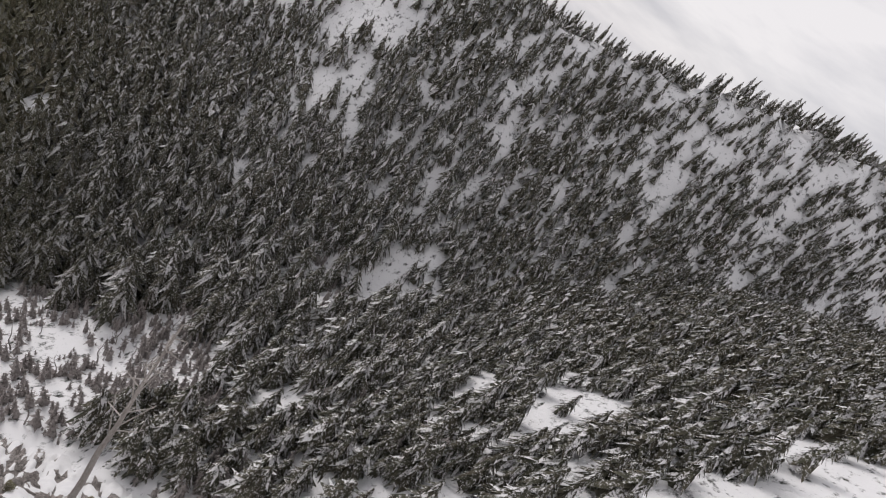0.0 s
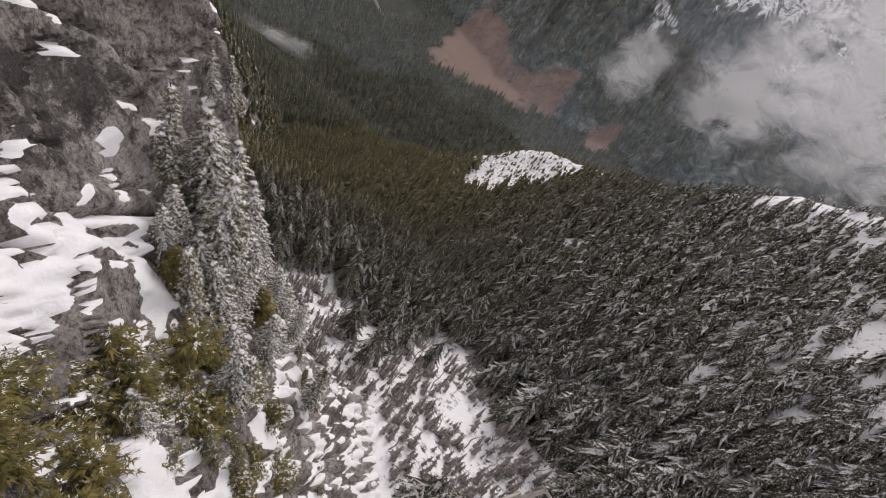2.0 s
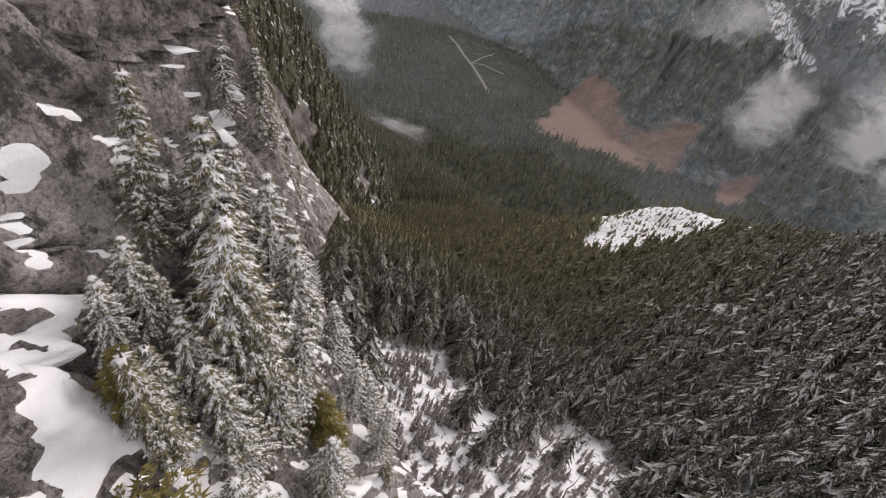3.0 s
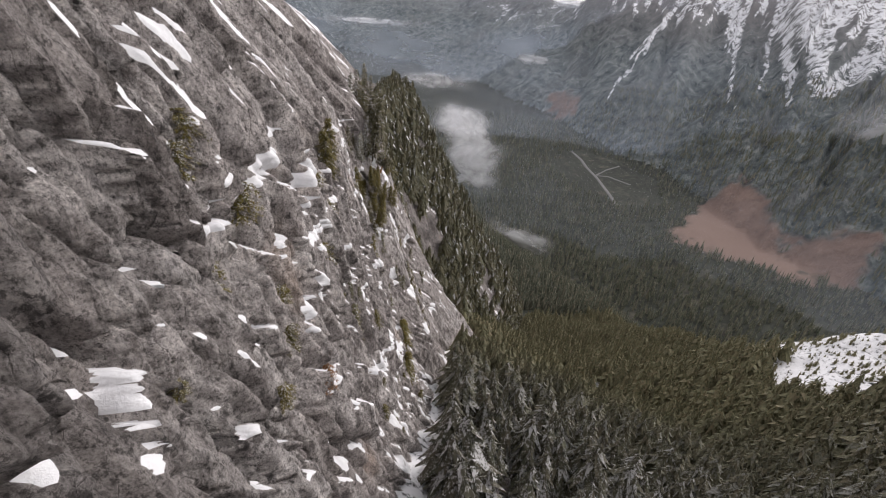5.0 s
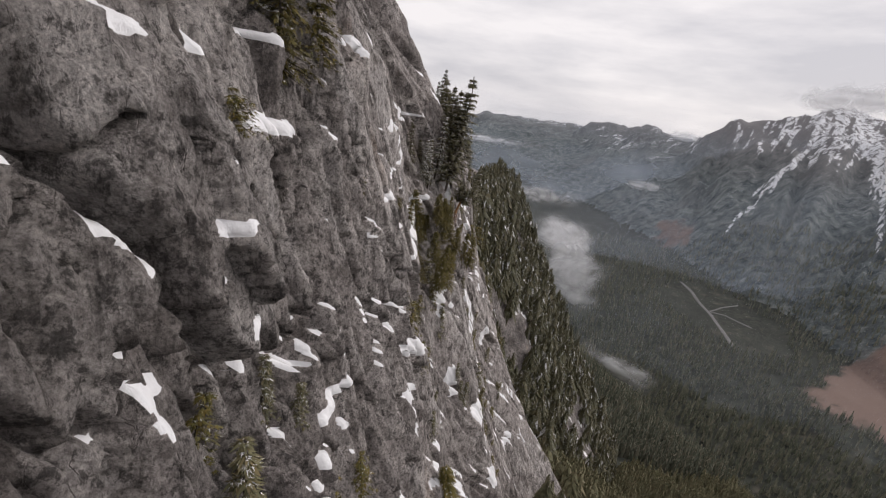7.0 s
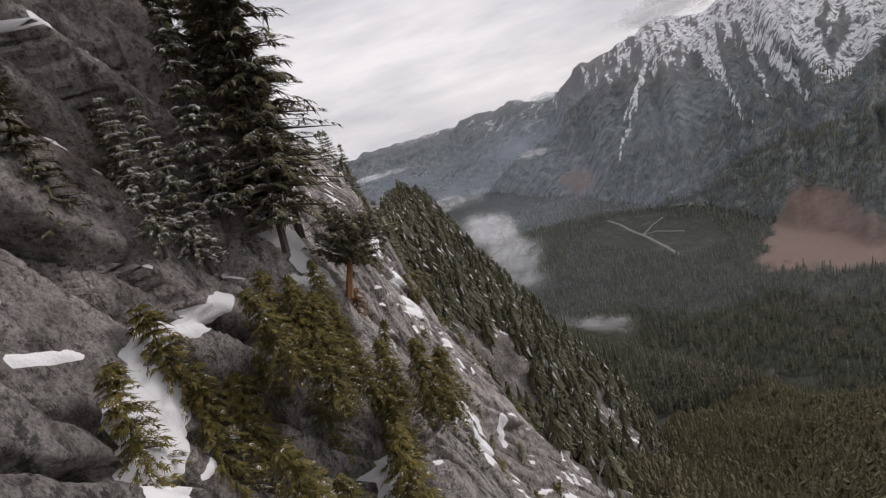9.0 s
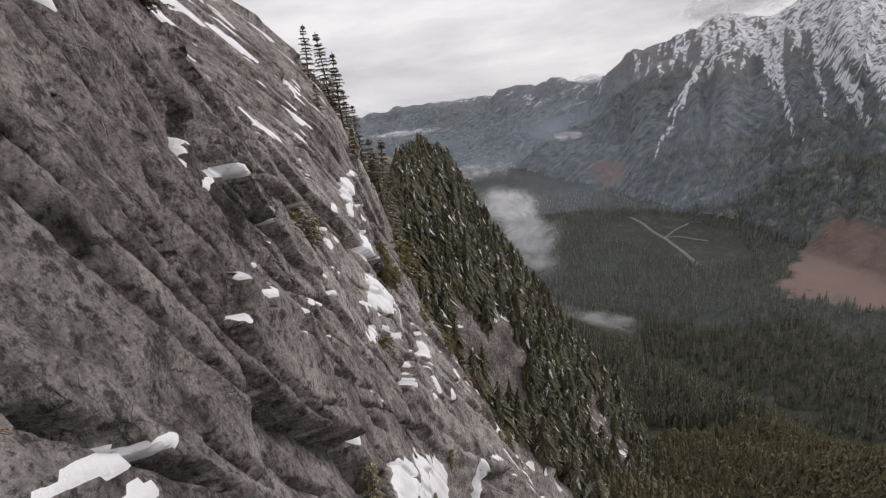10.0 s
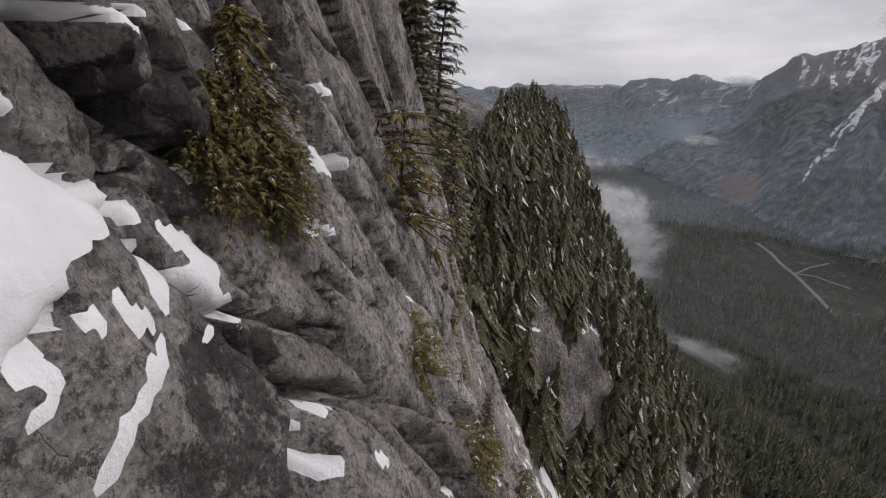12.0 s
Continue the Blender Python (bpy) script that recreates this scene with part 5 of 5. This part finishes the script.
plant(FROSTED, [(7.4, 276.8, 7.2), (12.4, 267.3, 8), (17.2, 271.0, 8.4), (15.4, 264.5, 8), (11.5, 250, 10), (13.2, 267.3, 6.0), (15.5, 269, 4.5), (20.9, 272.5, 3.7), (18.3, 271.6, 2.5), (9.5, 262, 8), (17, 258, 7), (19, 262, 5), (5, 279, 6)], 10.0, 1)
plant(FROSTED, [(1.5, 266, 8), (-0.5, 264, 7), (3, 263, 8), (-3, 266, 6), (0.5, 259, 8)], 10.0, 19)
plant(SPRUCES, [(109.2, 239.6, 13), (108.0, 239.4, 11.5), (110.5, 240, 9.5)], 10.0, 20, out=1.0)
plant(SPRUCES, [(103.8, 241.5, 5.5), (111.8, 241.5, 5.5), (128.8, 241, 7), (121.5, 242, 6), (116, 243, 6.5), (124, 244, 7), (133, 242, 7), (110, 247, 8), (106.2, 241.6, 6.5), (109.5, 240, 7), (108.6, 240.5, 8), (110.5, 241.5, 6.5), (112, 242, 6.5), (113, 243, 6), (117, 242.5, 7.5), (119, 242, 7), (120, 243, 6.5), (118, 241.5, 5.5), (122.5, 241.5, 6)], 10.0, 2)
plant(SPRUCES, [(160.8, 237.4, 7.0), (176, 231, 8), (170, 234, 9), (180, 229, 8), (184, 226, 9), (188, 225, 8), (192, 222, 7), (166, 239, 7), (174, 237, 8), (196, 220, 8), (201, 215, 9), (182, 233, 7)], 10.0, 3)
plant(SPRUCES, [(168, 223, 8), (170, 220, 10), (172, 217, 11), (175, 215, 12), (178, 216, 13), (181, 213, 12), (184, 214, 12), (180, 209, 11), (184, 208, 11), (176, 219, 11), (183, 204, 10), (174, 222, 9), (179, 220, 11), (186, 211, 11)], 10.0, 23)
plant(FROSTED, [(111, 242.5, 9), (113.5, 242, 9.5), (116, 242, 9), (118.5, 241.5, 9), (106.2, 239.6, 8), (107.2, 240.6, 9), (109.0, 241, 10), (110, 243.5, 8.5), (112.2, 244, 8), (114.5, 244, 8), (105.2, 240.6, 6.5), (120, 247, 8), (123, 246.5, 7.5), (126, 246, 7.5), (129, 245.5, 7), (132, 245, 7)], 10.0, 24, out=0.4)
plant(CEDARS, [(5.4, 274.5, 4.5), (12.8, 268.8, 4.5), (15.2, 257.8, 7.5), (16.8, 262.2, 4.2), (77.5, 250, 6.5), (81.5, 243.2, 6), (73.8, 249, 5.5), (82.1, 243, 3), (107.5, 229.5, 6.5), (101.5, 229.9, 7.5), (103, 235.9, 4.2), (103.6, 233.9, 4.2)], 6.0, 4)
plant(CEDARS, [(105.6, 234.6, 4.2), (107.9, 233.1, 3.6), (101.0, 235.8, 4.4), (104.2, 232.4, 4.6), (106.5, 231.2, 4.4), (102.4, 233.6, 4.2), (173.4, 214.7, 4.2), (81.3, 209.4, 9), (86, 214, 8), (90, 226, 5), (163, 232, 4.5), (168, 229, 5)], 6.0, 5)
plant(LADEN, [(16.7, 267, 8.5), (15.5, 266, 8), (18.6, 266, 7), (18.8, 269, 5.5), (16.8, 263, 7.5), (14, 266, 6.5), (13, 264, 6), (14.6, 262, 6), (16, 262, 5), (15, 270, 3.6), (18, 270, 3.6), (19, 269, 3.2), (20, 274, 3), (22, 270, 2.8), (14, 270, 4), (20, 258, 5), (22, 254, 5), (18, 256, 5.5), (23, 260, 4), (21, 263, 3.6), (24, 256, 4), (19, 252, 6), (16, 254, 6), (13, 258, 7), (11, 262, 7), (24, 264, 3), (9, 264, 6), (7, 268, 5), (21, 249, 6)], 8.0, 15)
plant(SHRUBS, [(7.9, 270.5, 1.8), (7.2, 269.5, 2), (10.7, 267.2, 2.4), (45.6, 252.9, 1.7), (50.9, 255.1, 1.6), (51.2, 248.8, 1.1), (50.2, 245.6, 1.3), (42.7, 248.3, 1.0), (45.6, 259.7, 1.2), (48.7, 260.5, 1.2), (37.8, 254.4, 0.6), (58.2, 247.7, 1.2), (88.5, 239, 1.3), (92.9, 239.7, 0.9)], 1.5, 6)
plant(SHRUBS, [(91.8, 242.9, 0.7), (132.4, 231.3, 2.0), (155.8, 219, 3.4), (134.9, 229.9, 1.3), (137.7, 220.4, 1.3), (152.6, 214.9, 1.8), (152.1, 211.7, 1.8), (127, 226, 1.0), (119, 229, 1.0), (143, 227, 0.8), (64, 252, 1.0), (69, 247, 1.2)], 1.5, 7)
plant(CEDARS, [(100, 233, 4.5), (99, 230, 5), (103, 229, 5), (105, 228, 5), (108, 230, 4), (102, 231.5, 5), (104.6, 234.5, 4), (97, 232, 4), (106.2, 233.4, 3.4), (107.2, 234.2, 3.0), (105.4, 233.4, 3.8), (106.8, 232.2, 4.2), (104.8, 235.6, 3.4), (105.6, 236.2, 3.0), (107.4, 231, 4), (106, 230.4, 4.5)], 6.0, 14, out=2.4)
plant(CEDARS, [(105, 236.2, 3.2), (105.6, 236.6, 3.0), (106.3, 236.8, 2.8), (104.5, 236.5, 3.2), (107, 235.6, 2.6), (106.4, 235, 3.0), (104.8, 237, 3.0), (103.8, 236, 3.5), (105.6, 235.2, 3.2)], 6.0, 17, out=2.2)
plant(HANGING, [(148.6, 222.0, 3.6), (147.8, 222.2, 3.2), (149.4, 221.6, 3.2), (148.9, 221.2, 2.6)], 5.0, 16, out=0.3)
plant(RUSTY, [(51, 241, 1.9), (113.2, 233.9, 1.4), (117, 226, 1.2)], 1.5, 8)


def small_cliff_trees():
    """Young trees dotted down the face and in the snowy gully."""
    rng = np.random.default_rng(12)
    rows = []
    while len(rows) < 150:
        y, v = rng.uniform(62, 178), rng.uniform(-55, -9)
        z = float(along(y, PATH_Z)) + v
        if vnoise(np.array(y / 7), np.array(z / 22), 81) > 0.12:
            rows.append((y, z, rng.uniform(1.6, 5.5)))
    plant(YOUNG_CEDARS, rows[:85], 4.0, 9)
    plant(YOUNG, rows[85:], 5.0, 10)
    rows = [(rng.uniform(-4, 25), rng.uniform(244, 272), rng.uniform(1.2, 3.4)) for k in range(60)]
    plant(YOUNG, rows[:45], 5.0, 11)
    plant(YOUNG_CEDARS, rows[45:], 4.0, 12)
    plant(SHRUBS, [(rng.uniform(-10, 12), rng.uniform(254, 276), rng.uniform(0.8, 2.3)) for k in range(50)], 1.5, 18)


small_cliff_trees()


def stunted_tree(y, z):
    """The wind-clipped tree with a broad dark crown on a torn trunk."""
    root = tagged(new("stunted_hemlock"), "stunted dark hemlock with a torn orange trunk", "tree")
    x, y, z = cliff_spot(y, z)
    root.matrix_basis = pose(x, y, z - 0.2, -4, 22, 0)
    part("trunk", raw_mesh("trunk", *join([tube([(0.1, 0, 0), (0.04, 0, 0.7), (0, 0, 1.4), (-0.05, 0.02, 2.2), (0, 0, 3.2)], [0.17, 0.13, 0.11, 0.08, 0.03])]), BROKEN), root, "torn orange-brown wood")
    rnd = random.Random(77)
    wood, green, white = [], [], []
    for k in range(150):
        a, h = rnd.uniform(0, 6.28), rnd.uniform(0, 1)
        reach = (0.65 + 1.15 * math.sin(3.1416 * (0.18 + 0.72 * h))) * rnd.uniform(0.6, 1.05)
        base, end = Vector((0, 0, 1.3 + 1.5 * h)), Vector((reach * math.cos(a), reach * math.sin(a), 1.45 + 2.2 * h + 0.2 * rnd.random()))
        wood.append(limb(base, end, 0.025, 0.006))
        for j in range(10):
            p = base.lerp(end, 0.35 + 0.7 * j / 9) + Vector((rnd.uniform(-.1, .1), rnd.uniform(-.1, .1), rnd.uniform(-.08, .08)))
            w = Vector((math.cos(a) + rnd.uniform(-.8, .8), math.sin(a) + rnd.uniform(-.8, .8), rnd.uniform(-.3, .5))).normalized()
            green.append(spray(rnd, p, w, rnd.uniform(0.22, 0.38), 0.7, 6, 0.14))
            if rnd.random() < 0.2 and h > 0.4:
                white.append(spray(rnd, p + Vector((0, 0, 0.04)), w, 0.16, 0.2, 3, 0.2))
    part("limb", raw_mesh("limb", *join(wood), BARK), root, kind="stuff")
    part("crown", raw_mesh("crown", *join(green), NEEDLES), root, kind="stuff")
    part("snow", raw_mesh("snow", *join(white), SNOW), root, "white snow on the boughs", "stuff")


stunted_tree(109.1, 236.6)


# ---- dead trees and brush on the open slope ----
def dead_trunk(name, seed, tall, thick, twigs, label, wood):
    rnd = random.Random(seed)
    line = [(0.03 * tall * math.sin(k * 0.9 + seed), 0.02 * tall * math.cos(k * 1.3), tall * k / 8) for k in range(9)]
    pieces = [tube(line, [thick * (1 - 0.85 * k / 8) for k in range(9)])]
    for k in range(twigs):
        t = rnd.uniform(0.35, 0.98)
        i = min(int(t * 8), 7)
        p = Vector(line[i]).lerp(Vector(line[i + 1]), t * 8 - i)
        a, r = rnd.uniform(0, 6.28), tall * rnd.uniform(0.04, 0.13) * (1.2 - 0.5 * t)
        q = p + Vector((r * math.cos(a), r * math.sin(a), rnd.uniform(-0.2, 0.5) * r))
        pieces.append(limb(p, q, thick * 0.2, thick * 0.06))
        pieces.append(limb(q, q + Vector((r * 0.6 * math.cos(a + 0.6), r * 0.6 * math.sin(a + 0.6), 0.3 * r)), thick * 0.1, thick * 0.03))
    root = tagged(new(name), label, "tree", "dead trees on the open slope")
    part("trunk", raw_mesh("trunk", *join(pieces), wood), root)
    return root


GREYWOOD = make_bark("grey_deadwood", (0.16, 0.14, 0.13), (0.34, 0.31, 0.29))
SNAGS = [dead_trunk("dead_tree", 400 + k, 10.0, 0.16, 14, "thin bare grey dead tree standing in snow", GREYWOOD) for k in range(3)]


def open_slope():
    rng = np.random.default_rng(21)
    first = set()
    made = 0
    while made < 150:
        x, y = rng.uniform(26, 92), rng.uniform(-22, 62)
        if x < face_x(np.array(y), np.array(225.0)) + 2 or ((x - 56) / 34) ** 2 + ((y - 18) / 32) ** 2 > 1:
            continue
        z = float(ground_height(np.array(x), np.array(y)))
        k = SNAGS[made % 3]
        m = pose(x, y, z - 0.3, rng.normal(0, 5), rng.normal(0, 5), rng.uniform(0, 360)) @ Matrix.Scale(rng.uniform(0.35, 1.0), 4)
        if k in first:
            copy_thing(k, m)
        else:
            first.add(k)
            k.matrix_basis = m
        made += 1
    bush = [conifer_mesh(s + 60, 1.0, 0.28, 5, 6, 0.2, 0.7, 0.02) for s in range(5)]
    n_ = 6500
    y = rng.uniform(-40, 72, n_)
    x = rng.uniform(22, 105, n_)
    z = ground_height(x, y)
    ok = (x > face_x(y, z) + 1) & (fbm(x / 9, y / 9, 83, 3) + rng.uniform(-0.5, 0.5, n_) > -0.2)
    pl = [(a, b, c - 0.2, h, t, 0.1, 0.05) for a, b, c, h, t in zip(x[ok], y[ok], z[ok], rng.uniform(0.8, 4.2, n_)[ok], rng.uniform(0, 6.28, n_)[ok])]
    scatter("brush", bush, pl, plain("bare_twigs", (0.13, 0.11, 0.10), (0.40, 0.37, 0.36), 2.5), "low bare brown brush on the open slope", "brush")


open_slope()


def leaning_snag(foot, head):
    """A bleached dead tree that leans out over the slope, its top full of broken limbs."""
    rnd = random.Random(9)
    a, b = Vector(foot), Vector(head)
    root = tagged(new("leaning_snag"), "bleached dead tree leaning out over the snowy slope", "tree")
    root.matrix_basis = Matrix.Translation(a)
    pieces, d = [], b - a
    pts = [d * (k / 8) + Vector((rnd.uniform(-.12, .12), rnd.uniform(-.12, .12), 0)) for k in range(9)]
    pieces.append(tube(pts, [0.24 - 0.024 * k for k in range(9)], 7))
    part("trunk", raw_mesh("trunk", *join(pieces), DEADWOOD), root)
    pieces = []
    for k in range(26):
        t = rnd.uniform(0.55, 1.0)
        p = d * t
        q = p + Vector((rnd.uniform(-1, 1), rnd.uniform(-1, 1), rnd.uniform(-0.2, 0.9))) * rnd.uniform(0.7, 1.9) * (1.25 - 0.6 * t)
        pieces.append(limb(p, q, 0.05, 0.025))
        pieces.append(limb(q, q + Vector((rnd.uniform(-.6, .6), rnd.uniform(-.6, .6), rnd.uniform(0, .6))), 0.025, 0.01))
    part("limb", raw_mesh("limb", *join(pieces), DEADWOOD), root, kind="stuff")


SNAG_FOOT = cliff_spot(1.5, 266)
leaning_snag((SNAG_FOOT[0] - 0.3, SNAG_FOOT[1], SNAG_FOOT[2] - 0.3), (15.5, -1.4, 280.0))
